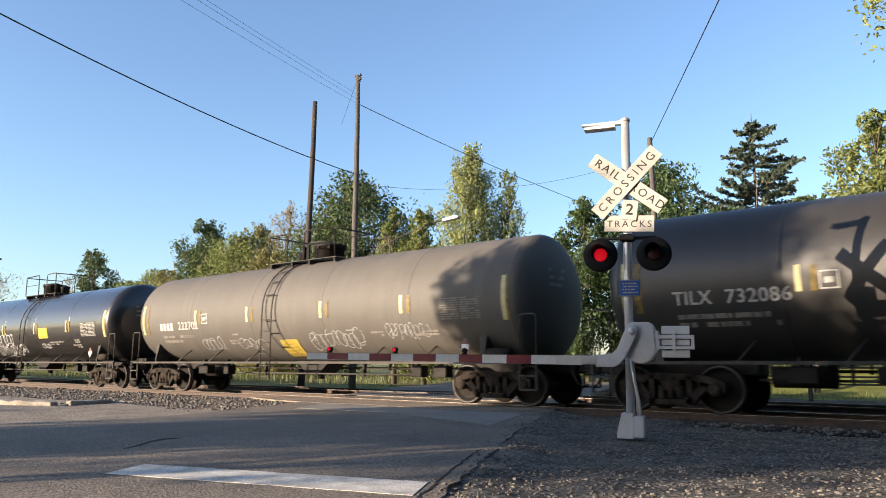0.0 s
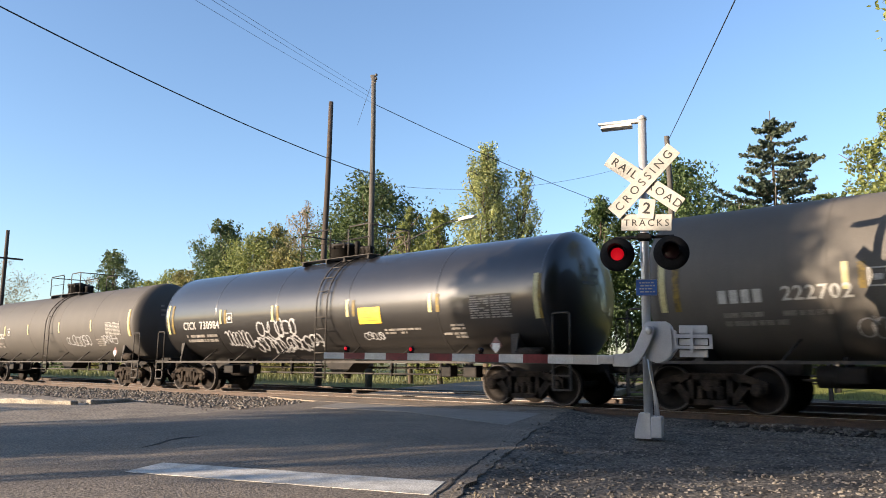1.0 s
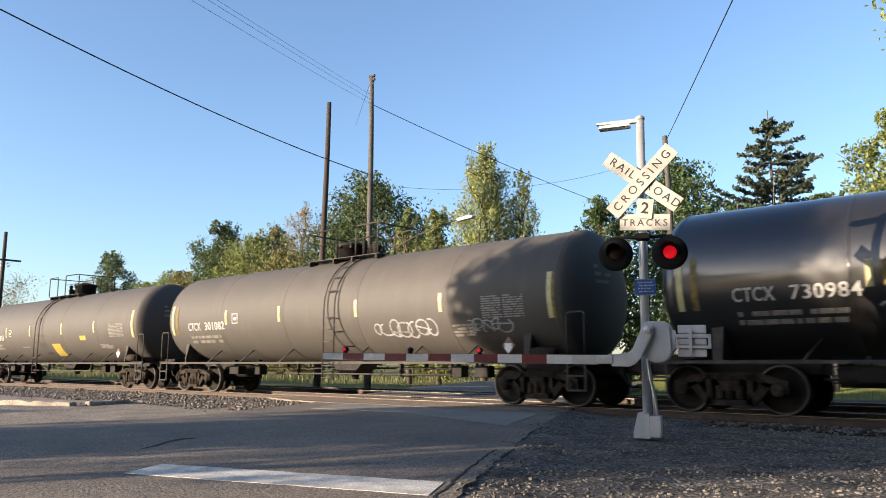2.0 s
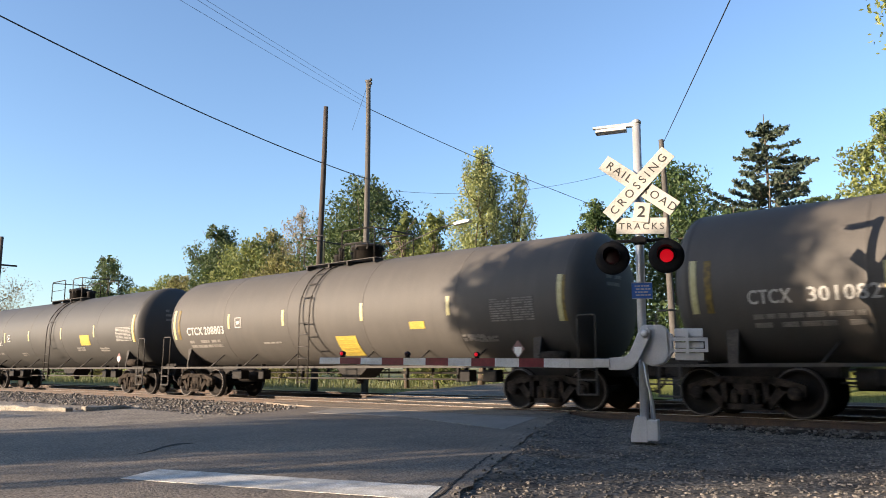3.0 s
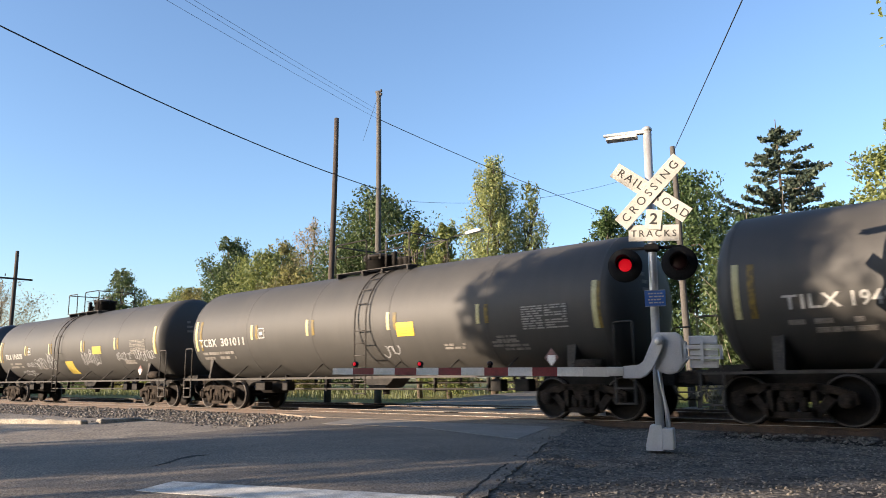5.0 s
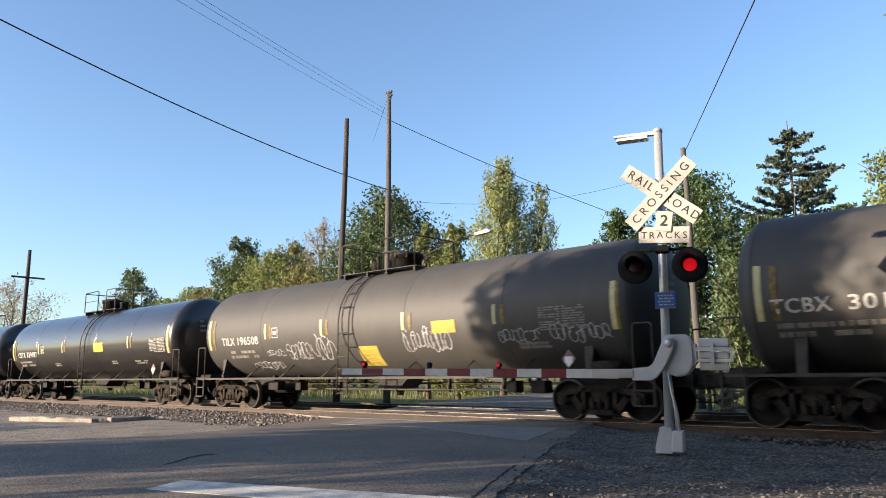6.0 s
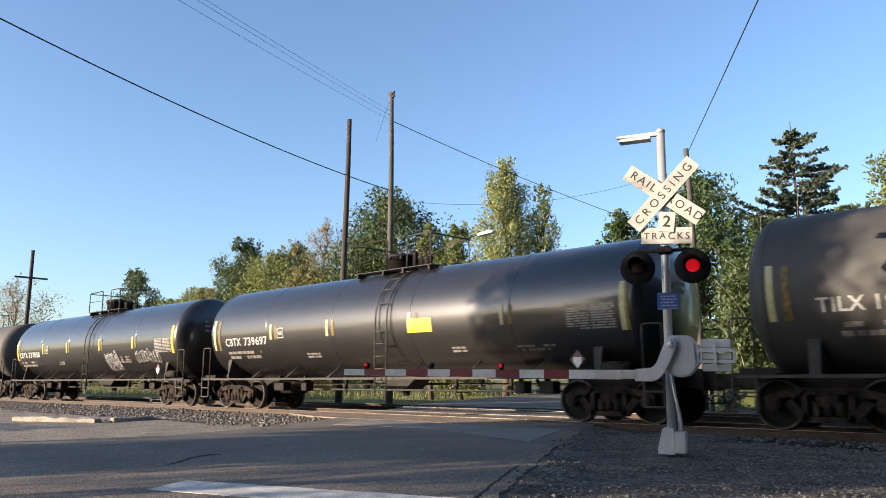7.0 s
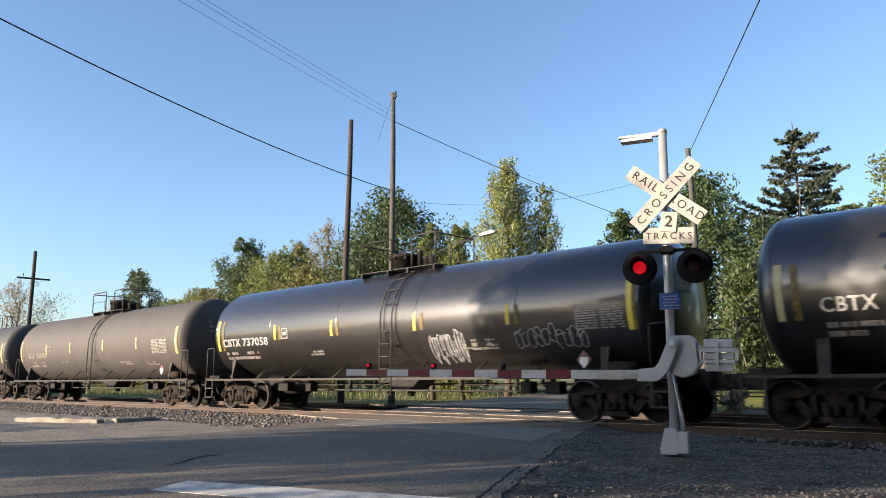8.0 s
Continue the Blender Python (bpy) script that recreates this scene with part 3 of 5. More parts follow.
def scrawl(bm, u0, u1, z0, z1, seed, w=0.03, loops=7):
    """Illegible sprayed loops that fill a stretch of the shell."""
    rng = random.Random(seed)
    zm, h, step = (z0 + z1) / 2, (z1 - z0) / 2, (u1 - u0) / loops
    for k in range(loops):
        c = u0 + (k + .5) * step
        a0, turn = rng.uniform(0, 6.28), rng.choice((-1, 1)) * rng.uniform(3.6, 6.6)
        rx, rz = step * rng.uniform(.45, .75), h * rng.uniform(.6, 1.0)
        dz = rng.uniform(-.25, .25) * h
        pts = [(c + rx * math.cos(a0 + turn * i / 16) + step * .3 * (i / 16 - .5), zm + dz + rz * math.sin(a0 + turn * i / 16)) for i in range(17)]
        shell_stroke(bm, pts, w)
        if rng.random() < .5:
            shell_stroke(bm, [(c - rx, zm + rng.uniform(-h, h)), (c + rx * 1.2, zm + rng.uniform(-h, h))], w)


def side_frame(bm, y):
    """The cast side frame of a truck, seen from the side."""
    t = 0.07
    prism(bm, [(-1.06, .40), (-1.06, .60), (-.80, .69), (-.45, .76), (.45, .76), (.80, .69), (1.06, .60), (1.06, .40), (.97, .40), (.95, .53),
               (.83, .53), (.80, .42), (.70, .50), (.44, .64), (-.44, .64), (-.70, .50), (-.80, .42), (-.83, .53), (-.95, .53), (-.97, .40)], y - t, y + t)
    for s in (-1, 1):
        prism(bm, [(s * .80, .56), (s * .62, .60), (s * .28, .20), (s * .44, .16)][::s], y - t, y + t)
        box(bm, s * .38 - .05, y - t, .20, s * .38 + .05, y + t, .72)
    prism(bm, [(-.46, .16), (.46, .16), (.40, .26), (-.40, .26)], y - t, y + t)


def build_truck(parent, u):
    e = new("truck")
    e.parent = parent
    e.matrix_basis = pose(u, 0, 0)
    tagged(e, "two-axle freight truck of rusty cast steel")
    for s in (-1, 1):
        bm = bmesh.new()
        side_frame(bm, s * 1.0)
        part("side_frame", bm, M["rust"], e)
        for k in (-.19, 0, .19):
            bm = bmesh.new()
            disc_stack(bm, [(.27 + j * .025, .085 if j % 2 else .066) for j in range(11)], 10, "z", (k, s * 1.0, 0))
            part("spring", bm, M["rust"], e)
        for ax in (-.889, .889):
            bm = bmesh.new()
            disc_stack(bm, [(-.10, .10), (-.10, .13), (.03, .13), (.05, .10), (.06, .04)], 14, "y", (ax, 1.06, .457))
            if s < 0:
                bmesh.ops.scale(bm, vec=(1, -1, 1), verts=bm.verts[:])
                bmesh.ops.reverse_faces(bm, faces=bm.faces[:])
            part("bearing", bm, M["rust"], e)
    bm = bmesh.new()
    box(bm, -.2, -1.05, .42, .2, 1.05, .66, bevel=.03)
    part("truck_bolster", bm, M["rust"], e)
    for ax in (-.889, .889):
        bm = bmesh.new()
        tube(bm, [(0, -1.02, 0), (0, 1.02, 0)], .08, 12)
        for s in (-1, 1):
            prof = [(.69, .10), (.70, .30), (.66, .38), (.69, .40), (.685, .485), (.715, .485), (.725, .458), (.82, .452), (.82, .39), (.77, .37), (.75, .30), (.78, .15), (.79, .10)]
            disc_stack(bm, [(s * a, r) for a, r in prof], 30, "y")
            disc_stack(bm, [(s * .815, .418), (s * .824, .422), (s * .824, .447), (s * .80, .4565), (s * .745, .4595)], 30, "y", mi=1, capped=False)
        ws = part("wheelset", bm, [M["wheel"], M["tread"]], e, smooth=False)
        ws.matrix_basis = pose(ax, 0, .457)
    return e


def shell_rail(u, off, z_low, stand):
    """A ladder's stile: upright below, bent round the shell above."""
    pts = [(u, -TANK_R - stand, z_low), (u, -TANK_R - stand, TANK_Z - .1)]
    for i in range(1, 10):
        a = i / 9 * radians(72)
        r = TANK_R + stand + (off - stand) * i / 9
        pts.append((u, -r * math.cos(a), TANK_Z + r * math.sin(a)))
    return pts


def build_car(way=1):
    """One tank car with its trucks; the near side is -y, the origin lies on the rails under its middle. way: -1 turns its top fittings round."""
    def turned(bm):
        if way < 0:
            bmesh.ops.scale(bm, vec=(-1, 1, 1), verts=bm.verts[:])
            bmesh.ops.reverse_faces(bm, faces=bm.faces[:])
        return bm

    e = thing("tank_car", pose(0, TRACK_Y, 0), "tank car", "tank car", "cars of the freight train")
    bm = bmesh.new()
    half, d = 8.42, 0.52
    prof = [(-half + d * (1 - math.cos(a)), TANK_R * math.sin(a)) for a in [radians(k) for k in (.3, 5, 12, 20, 28, 36, 44, 52, 60, 67, 74, 80, 85, 90)]]
    prof = prof + [(-7.0 + k * 2.0, TANK_R) for k in range(8)] + [(-a, r) for a, r in prof[::-1]]
    disc_stack(bm, prof, 72, "x", (0, 0, TANK_Z))
    part("tank", bm, PAINT["grey"], e)
    for u in (-7.89, -4.80, -1.57, 1.64, 4.85, 7.89):
        bm = bmesh.new()
        disc_stack(bm, [(u - .03, TANK_R - .01), (u - .022, TANK_R + .005), (u + .022, TANK_R + .005), (u + .03, TANK_R - .01)], 72, "x", (0, 0, TANK_Z))
        part("weld_seam", bm, PAINT["grey"], e)
    for s in (-1, 1):
        bm = bmesh.new()
        box(bm, -8.5, s * 1.40 - .05, .93, 8.5, s * 1.40 + .05, .99)
        part("side_rail", bm, M["frame_grey"], e)
        for u in (-5.4, -3.6, -1.6, 1.6, 3.6, 5.4):
            bm = bmesh.new()
            tube(bm, [(u - .25, s * 1.40, .97), (u, s * 1.02, 1.37)], .022, 6)
            part("bracket", bm, M["frame_grey"], e)
    for s in (-1, 1):
        bm = bmesh.new()
        box(bm, s * 5.6, -.32, .72, s * 8.86, .32, 1.12, bevel=.02)
        part("draft_sill", bm, M["steel"], e)
        bm = bmesh.new()
        box(bm, s * 8.8, -.14, .76, s * 9.08, .14, .98, bevel=.03)
        box(bm, s * 9.02, -.20, .72, s * 9.24, .06, 1.02, bevel=.05)
        part("coupler", bm, M["rust"], e)
        bm = bmesh.new()
        tube(bm, [(s * 8.8, -.4, .8), (s * 8.95, -.42, .55), (s * 9.1, -.38, .42), (s * 9.18, -.3, .5)], .025, 6)
        part("air_hose", bm, M["steel"], e)
        for q in (-1, 1):
            bm = bmesh.new()
            prism(bm, [(q * .30, 1.00), (q * 1.36, .99), (q * 1.36, 1.12), (q * 1.22, 1.72), (q * 1.08, 1.45), (q * .30, 1.05)], s * 7.075 - .025, s * 7.075 + .025, "yz")
            box(bm, s * 7.075 - .20, q * 1.22 - .012, .98, s * 7.075 + .02, q * 1.22 + .012, 1.70)
            part("body_bolster", bm, M["frame_grey"], e)
        bm = bmesh.new()
        box(bm, s * 7.75, -1.45, .97, s * 8.62, 1.45, 1.02)
        part("end_platform", bm, M["steel"], e)
        for q in (-1, 1):
            bm = bmesh.new()
            x0, x1, y = s * 8.12, s * 8.55, q * 1.43
            tube(bm, [(x0, y, .98), (x0, y, 1.95), (x0, y, 1.99), (x0 + s * .05, y, 2.02), (x1 - s * .05, y, 2.02), (x1, y, 1.98), (x1, y, .98)], .022, 6)
            part("grab_iron", bm, M["frame_grey"], e)
            bm = bmesh.new()
            for xx in (x0, x1):
                box(bm, xx - .02, y - .03, .36, xx + .02, y + .01, .98)
            for zz in (.36, .66):
                box(bm, min(x0, x1), y - .05, zz, max(x0, x1), y + .02, zz + .035)
            part("step", bm, M["frame_grey"], e)
        build_truck(e, s * TRUCK_C / 2)
    # ladder to the walkway, near and far
    for q in (1, -1):
        bm = bmesh.new()
        lo, hi = .42, .86
        for u in (lo, hi):
            tube(bm, [(x, q * y, z) for x, y, z in shell_rail(u, .03, .50, .10)], .022, 6)
        pts = shell_rail(lo, .03, .50, .10)
        for k in range(6):
            z = .55 + k * .33
            tube(bm, [(lo, q * (-TANK_R - .10), z), (hi, q * (-TANK_R - .10), z)], .016, 6)
        for p in pts[3::2]:
            tube(bm, [(lo, q * p[1], p[2]), (hi, q * p[1], p[2])], .016, 6)
        part("ladder", turned(bm), M["frame_grey"], e)
    # walkway, manway and rails on top
    for q in (-1, 1):
        bm = bmesh.new()
        for k in range(5):
            y = q * (.42 + k * .085)
            box(bm, -1.4, y - .025, 3.985, 1.75, y + .025, 4.005)
        for u in (-1.3, -.2, .6, 1.6):
            box(bm, u - .02, q * .40, 3.86, u + .02, q * .78, 3.99)
        part("walkway", turned(bm), M["frame_grey"], e, "dusty grey steel grating")
        bm = bmesh.new()
        y = q * .80
        tube(bm, [(-1.35, y, 4.0), (-1.35, y, 4.80), (-1.3, y, 4.86), (-.06, y, 4.88), (.0, y, 4.82), (.0, y, 4.0)], .022, 6)
        tube(bm, [(-1.35, y, 4.45), (.0, y, 4.45)], .012, 6)
        part("handrail", turned(bm), M["steel"], e)
        bm = bmesh.new()
        tube(bm, [(.80, y, 4.0), (.80, y, 4.80), (.85, y, 4.86), (1.64, y, 4.88), (1.70, y, 4.82), (1.70, y, 4.0)], .022, 6)
        part("handrail", turned(bm), M["frame_grey"], e)
    bm = bmesh.new()
    tube(bm, [(-1.35, -.8, 4.84), (-1.35, .8, 4.84)], .022, 6)
    part("handrail", turned(bm), M["frame_grey"], e)
    bm = bmesh.new()
    tube(bm, [(1.70, -.8, 4.86), (1.70, .8, 4.86)], .022, 6)
    part("handrail", turned(bm), M["frame_grey"], e)
    bm = bmesh.new()
    disc_stack(bm, [(3.85, .44), (4.42, .44), (4.43, .49), (4.50, .49), (4.52, .40), (4.58, .2), (4.59, .03)], 28, "z", (-.25, 0, 0))
    for k in range(8):
        a = k * math.pi / 4
        box(bm, -.25 + .46 * math.cos(a) - .03, .46 * math.sin(a) - .03, 4.36, -.25 + .46 * math.cos(a) + .03, .46 * math.sin(a) + .03, 4.53)
    part("manway", turned(bm), M["steel"], e)
    for u, y, r, h in ((.45, .2, .16, 4.32), (.95, -.1, .12, 4.25), (.62, -.28, .07, 4.40)):
        bm = bmesh.new()
        disc_stack(bm, [(3.9, r), (h, r), (h + .04, r * 1.2), (h + .09, r * 1.2), (h + .13, r * .4)], 16, "z", (u, y, 0))
        part("valve", turned(bm), M["steel"], e)
    # below the shell
    bm = bmesh.new()
    prism(bm, [(-.75, 1.02), (.75, 1.02), (.30, .66), (-.30, .66)], -.35, .35)
    disc_stack(bm, [(.48, .10), (.66, .12)], 16, "z")
    part("outlet_skid", bm, M["steel"], e)
    for z, y, r in ((.80, .55, .035), (.64, -.35, .028)):
        bm = bmesh.new()
        tube(bm, [(-5.6, y, z), (5.6, y, z)], r, 6)
        part("brake_pipe", bm, M["frame_grey"], e)
    for u in (-4.0, -2.2, 2.2, 4.0):
        bm = bmesh.new()
        box(bm, u - .025, -.40, .58, u + .025, -.30, 1.05)
        part("pipe_hanger", bm, M["steel"], e)
        bm = bmesh.new()
        box(bm, u + .12, .50, .74, u + .16, .60, 1.05)
        part("pipe_hanger", bm, M["steel"], e)
    bm = bmesh.new()
    disc_stack(bm, [(-5.35, .05), (-5.33, .20), (-4.25, .20), (-4.22, .05)], 18, "x", (0, -.35, .70))
    part("air_reservoir", bm, M["steel"], e)
    bm = bmesh.new()
    disc_stack(bm, [(7.05, .04), (7.06, .13), (7.72, .13), (7.73, .04)], 16, "x", (0, -1.22, 1.16))
    part("brake_cylinder", bm, M["rust"], e)
    for u, w in ((-4.9, .5), (-3.5, .25), (4.6, .30), (5.3, .4)):
        bm = bmesh.new()
        box(bm, u, -1.05, .60, u + w, -.75, .88, bevel=.02)
        box(bm, u + w * .3, -1.0, .86, u + w * .45, -.85, 1.06)
        part("brake_gear", bm, M["steel"], e)
    bm = bmesh.new()
    for k in range(3):
        box(bm, 8.40 - .002 * k, -.55, 3.05 - k * .17, 8.42, .15 - .1 * k, 3.13 - k * .17)
    for v in bm.verts:
        rr = math.hypot(v.co.y, v.co.z - TANK_Z) / TANK_R
        v.co.x = 8.42 - .52 * (1 - math.sqrt(max(0, 1 - rr * rr))) + (.010 if v.co.x > 8.41 else -.02)
    part("head_marking", bm, M["faded"], e, "small dusty lettering bars on the tank's end")
    return e


def bars(bm, u0, u1, z0, z1, rows, seed, fill=.8):
    """Rows of short bars that stand for small print."""
    rng = random.Random(seed)
    dz = (z1 - z0) / rows
    for k in range(rows):
        u = u0
        while u < u1 - .03:
            w = min(rng.uniform(.06, .30), u1 - u)
            if rng.random() < fill:
                shell_patch(bm, u, u + w, z0 + k * dz + dz * .2, z0 + k * dz + dz * .75, .012)
            u += w + rng.uniform(.02, .06)


def lettered(name, body, u, width, z, ink, parent, label):
    """A word on the near side of the shell, as wide as given and a quarter of a metre high."""
    me = text_mesh(body, .36, .004, 1.08, .004)
    w = max(v.co.x for v in me.vertices) - min(v.co.x for v in me.vertices)
    for v in me.vertices:
        v.co.x *= width / w
    wrap(me, u, z, TANK_R + .010)
    me.name = name
    me.materials.append(ink)
    o = new(name, me)
    o.parent = parent
    return tagged(o, label)


def dress(e, spec, seed):
    """The lettering, panels, strips and sprayed marks that set one car apart."""
    paint = PAINT[spec["paint"]]
    for o in e.children:
        if o.name.split(".")[0] in ("tank", "weld_seam"):
            o.material_slots[0].link = "OBJECT"
            o.material_slots[0].material = paint
    ink = M["decal"] if spec.get("bright", True) else M["faded"]
    (mu, mw), (nu, nw) = spec.get("at", ((-6.40, .74), (-5.20, 1.13)))
    if spec.get("mark"):
        lettered("reporting_mark", spec["mark"], mu, mw, 2.15, ink, e, "painted white capital letters")
    else:
        bm = bmesh.new()
        for k in range(4):
            u = mu - mw / 2 + k * mw / 4
            shell_patch(bm, u, u + .14, 2.03, 2.27, .012)
        tagged(part("owner_mark", bm, ink, e, "row of plain white bars before the number"), kind="stuff")
    if spec.get("number"):
        lettered("car_number", spec["number"], nu, nw, 2.15, ink, e, "painted white car number")
    else:
        bm = bmesh.new()
        for k in range(6):
            shell_patch(bm, -5.72 + k * .21, -5.57 + k * .21, 2.03, 2.27, .012)
        part("car_number", bm, ink, e)
    bm = bmesh.new()
    bars(bm, mu - mw / 2 + .05, mu - mw / 2 + 1.9, 1.60, 1.90, 2, seed, .75)
    tagged(part("small_print", bm, M["faded"], e, "two rows of small pale print"), kind="stuff")
    bm = bmesh.new()
    for a in ((-4.17, -3.86, 2.49, 2.515), (-4.17, -3.86, 2.20, 2.225), (-4.17, -4.145, 2.20, 2.515), (-3.885, -3.86, 2.20, 2.515), (-4.09, -3.95, 2.30, 2.40)):
        shell_patch(bm, *a)
    part("load_mark", bm, ink if spec.get("bright", True) else M["faded"], e, "small square stencil mark")
    for u in (-4.51, -1.75, 1.60, 4.62):
        bm = bmesh.new()
        shell_patch(bm, u - .05, u + .05, 2.18, 2.64)
        part("reflector", bm, M[spec.get("strip", "reflector")], e, "pale reflective strip")
        if spec.get("amber"):
            bm = bmesh.new()
            shell_patch(bm, u + .20, u + .31, 2.18, 2.62)
            part("reflector", bm, M["amber"], e, "amber reflective strip")
    for u in (-7.75, 7.75):
        bm = bmesh.new()
        shell_patch(bm, u - .06, u + .06, 1.92, 2.92)
        part("reflector", bm, M[spec.get("strip", "reflector")], e, "long pale reflective strip near the tank's end")
        bm = bmesh.new()
        shell_patch(bm, u + (.06 if u > 0 else .22), u + (.14 if u > 0 else .34), 1.92, 2.90)
        part("reflector", bm, M["amber"], e, "amber reflective strip near the tank's end")
    bm = bmesh.new()
    du = spec.get("data", 0.0)
    shell_patch(bm, 5.85 + du, 7.08 + du, 1.95, 2.52, .008)
    part("data_panel", bm, paint, e, "painted field under the stencilled data")
    bm = bmesh.new()
    for j in range(2):
        bars(bm, 5.88 + du + j * .62, 6.44 + du + j * .62, 1.97, 2.50, 10, seed + 3 + j, .93)
    part("data_print", bm, M["stencil"] if spec.get("panel", 1) else M["faded"], e, "block of dense white stencilled data")
    for u0, u1, z0, z1, mt in spec.get("panels", ()):
        bm = bmesh.new()
        shell_patch(bm, u0, u1, z0, z1)
        o = part("warning_panel", bm, M[mt], e, "yellow warning panel")
        bm = bmesh.new()
        rng = random.Random(seed)
        for k in range(4):
            z = z0 + (z1 - z0) * (.15 + k * .2)
            shell_patch(bm, u0 + .06, u1 - rng.uniform(.06, .25), z, z + (z1 - z0) * .07, .016)
        part("print_line", bm, M["print"], o)
    for k, (u0, u1, z0, z1, w, n) in enumerate(spec.get("sprayed", ())):
        bm = bmesh.new()
        scrawl(bm, u0, u1, z0, z1, seed * 7 + k, w, n)
        tagged(part("graffiti", bm, M["spray"] if spec.get("bright", True) else M["faded"], e, "sprayed white scrawl that cannot be read"), kind="stuff")
    rng = random.Random(seed + 50)
    for k in range(4):
        u, z = rng.choice((-2.9, 2.9, 3.4, 4.9, 5.2)), rng.uniform(1.5, 1.75)
        bm = bmesh.new()
        bars(bm, u, u + rng.uniform(.4, .9), z, z + .16, 2, seed + 90 + k)
        tagged(part("small_print", bm, M["faded"], e), kind="stuff")
    # placard in its holder
    bm = bmesh.new()
    y, z, u = -1.36, 1.34, 6.55
    prism(bm, [(u - .18, z), (u, z - .20), (u + .18, z), (u, z + .20)], y - .012, y, "xz")
    o = part("placard", bm, M["placard"], e, "red and white diamond hazard placard")
    bm = bmesh.new()
    prism(bm, [(u - .10, z - .07), (u, z - .18), (u + .10, z - .07), (u + .10, z + .05), (u - .10, z + .05)], y - .018, y - .012, "xz")
    part("placard_field", bm, M["white"], o)
    bm = bmesh.new()
    box(bm, u - .02, y, .99, u + .02, y + .02, z)
    part("placard_post", bm, M["steel"], e)
    tagged(e, spec["label"])


CARS = [
    dict(i=-1, paint="grey", label="dusty grey tank car at the head of the string"),
    dict(i=0, paint="dark", mark="TILX", number="732086", amber=1, label="worn dark grey tank car with white lettering"),
    dict(i=1, paint="chalky", way=-1, at=((-6.25, .84), (-4.98, 1.14)), number="222702", amber=1, panel=0, panels=((-.45, .35, 1.15, 1.62, "dullyellow"),),
         sprayed=((-4.4, -3.3, 1.35, 1.75, .025, 5), (-2.4, -1.2, 1.35, 1.7, .02, 5), (.95, 3.0, 1.35, 1.85, .025, 9), (4.0, 5.4, 1.55, 1.95, .02, 9)), label="pale dusty tank car with chalky graffiti and yellow panel"),
    dict(i=2, paint="gloss", mark="CTCX", number="730984", amber=1, panels=((2.03, 2.86, 1.97, 2.40, "yellow"),),
         sprayed=((-4.4, -3.1, 1.4, 1.95, .04, 7), (-3.0, -.5, 1.25, 1.75, .05, 9), (-2.6, -.7, 1.7, 2.25, .05, 6), (-.5, .25, 1.4, 1.8, .05, 3), (2.1, 2.8, 1.55, 1.75, .025, 5)),
         label="glossy black tank car with white bubble graffiti and yellow panel"),
    dict(i=3, paint="pale", number="301082", mark="CTCX", sprayed=((2.2, 4.4, 1.6, 2.05, .04, 7), (5.3, 6.6, 1.65, 2.0, .035, 5)), label="pale brown dusty tank car with faded graffiti"),
    dict(i=4, paint="pale", way=-1, mark="CTCX", at=((-6.52, .93), (-5.38, 1.13)), number="208803", amber=0, panel=0, panels=((.42, 1.22, 1.28, 1.80, "dullyellow"), (3.30, 3.80, 1.90, 2.08, "dullyellow")), label="brown-grey dusty tank car with dull yellow panels"),
    dict(i=5, paint="grey", data=.55, mark="TILX", at=((-6.49, .95), (-5.37, .96)), number="194961", amber=0, panels=((3.38, 4.20, 1.88, 2.28, "dullyellow"),), label="dark grey dusty tank car with a weathered yellow panel"),
    dict(i=6, paint="grey", mark="TCBX", at=((-7.05, 1.0), (-5.60, 1.3)), number="301011", amber=1, panels=((1.9, 2.5, 2.0, 2.35, "yellow"),), sprayed=((1.2, 1.8, 1.5, 1.8, .03, 3),), label="dusty grey tank car with a small yellow panel"),
    dict(i=7, paint="grey", way=-1, mark="TILX", at=((-6.62, .75), (-5.53, 1.15)), number="196508", amber=1, panel=0, panels=((-.30, .48, 1.30, 1.82, "dullyellow"), (2.62, 3.40, 2.05, 2.36, "dullyellow")),
         sprayed=((-2.25, -1.30, 1.5, 2.2, .035, 4), (-3.5, -2.4, 1.5, 2.0, .03, 6), (-4.6, -3.7, 1.65, 1.85, .025, 6), (-5.6, -4.1, 1.25, 1.5, .025, 8), (1.55, 3.15, 1.65, 2.2, .03, 11), (4.7, 5.85, 1.75, 2.05, .025, 8), (6.15, 7.6, 1.72, 2.1, .03, 9)),
         label="worn dusty grey tank car covered in white graffiti"),
    dict(i=8, paint="gloss", mark="CBTX", at=((-6.65, .88), (-5.38, 1.28)), data=.5, number="739697", amber=1, panels=((1.52, 2.38, 2.12, 2.48, "yellow"),), label="glossy black tank car with a bright yellow panel"),
    dict(i=9, paint="gloss", mark="CBTX", at=((-6.97, .99), (-5.62, 1.41)), data=.55, strip="strip_yellow", number="737058", amber=1, sprayed=((2.05, 3.2, 1.35, 2.15, .03, 13), (4.75, 6.65, 1.60, 2.1, .028, 10)), label="glossy black tank car with white graffiti tags"),
    dict(i=10, paint="pale", amber=0, bright=False, label="pale brown dusty tank car with faded lettering"),
    dict(i=11, paint="grey", amber=0, bright=False, label="grey dusty tank car near the train's end"),
    dict(i=12, paint="pale", amber=0, bright=False, label="pale dusty tank car with faded lettering"),
    dict(i=13, paint="grey", amber=0, bright=False, label="grey dusty tank car with faded lettering"),
]


def car_x(i, t):
    """Where the middle of car i stands at t seconds."""
    return 1.002 + 18.895 * t - 0.0225 * t * t - CAR_L * i


template = {1: build_car(), -1: build_car(-1)}
spare = set(template.values())
train = []
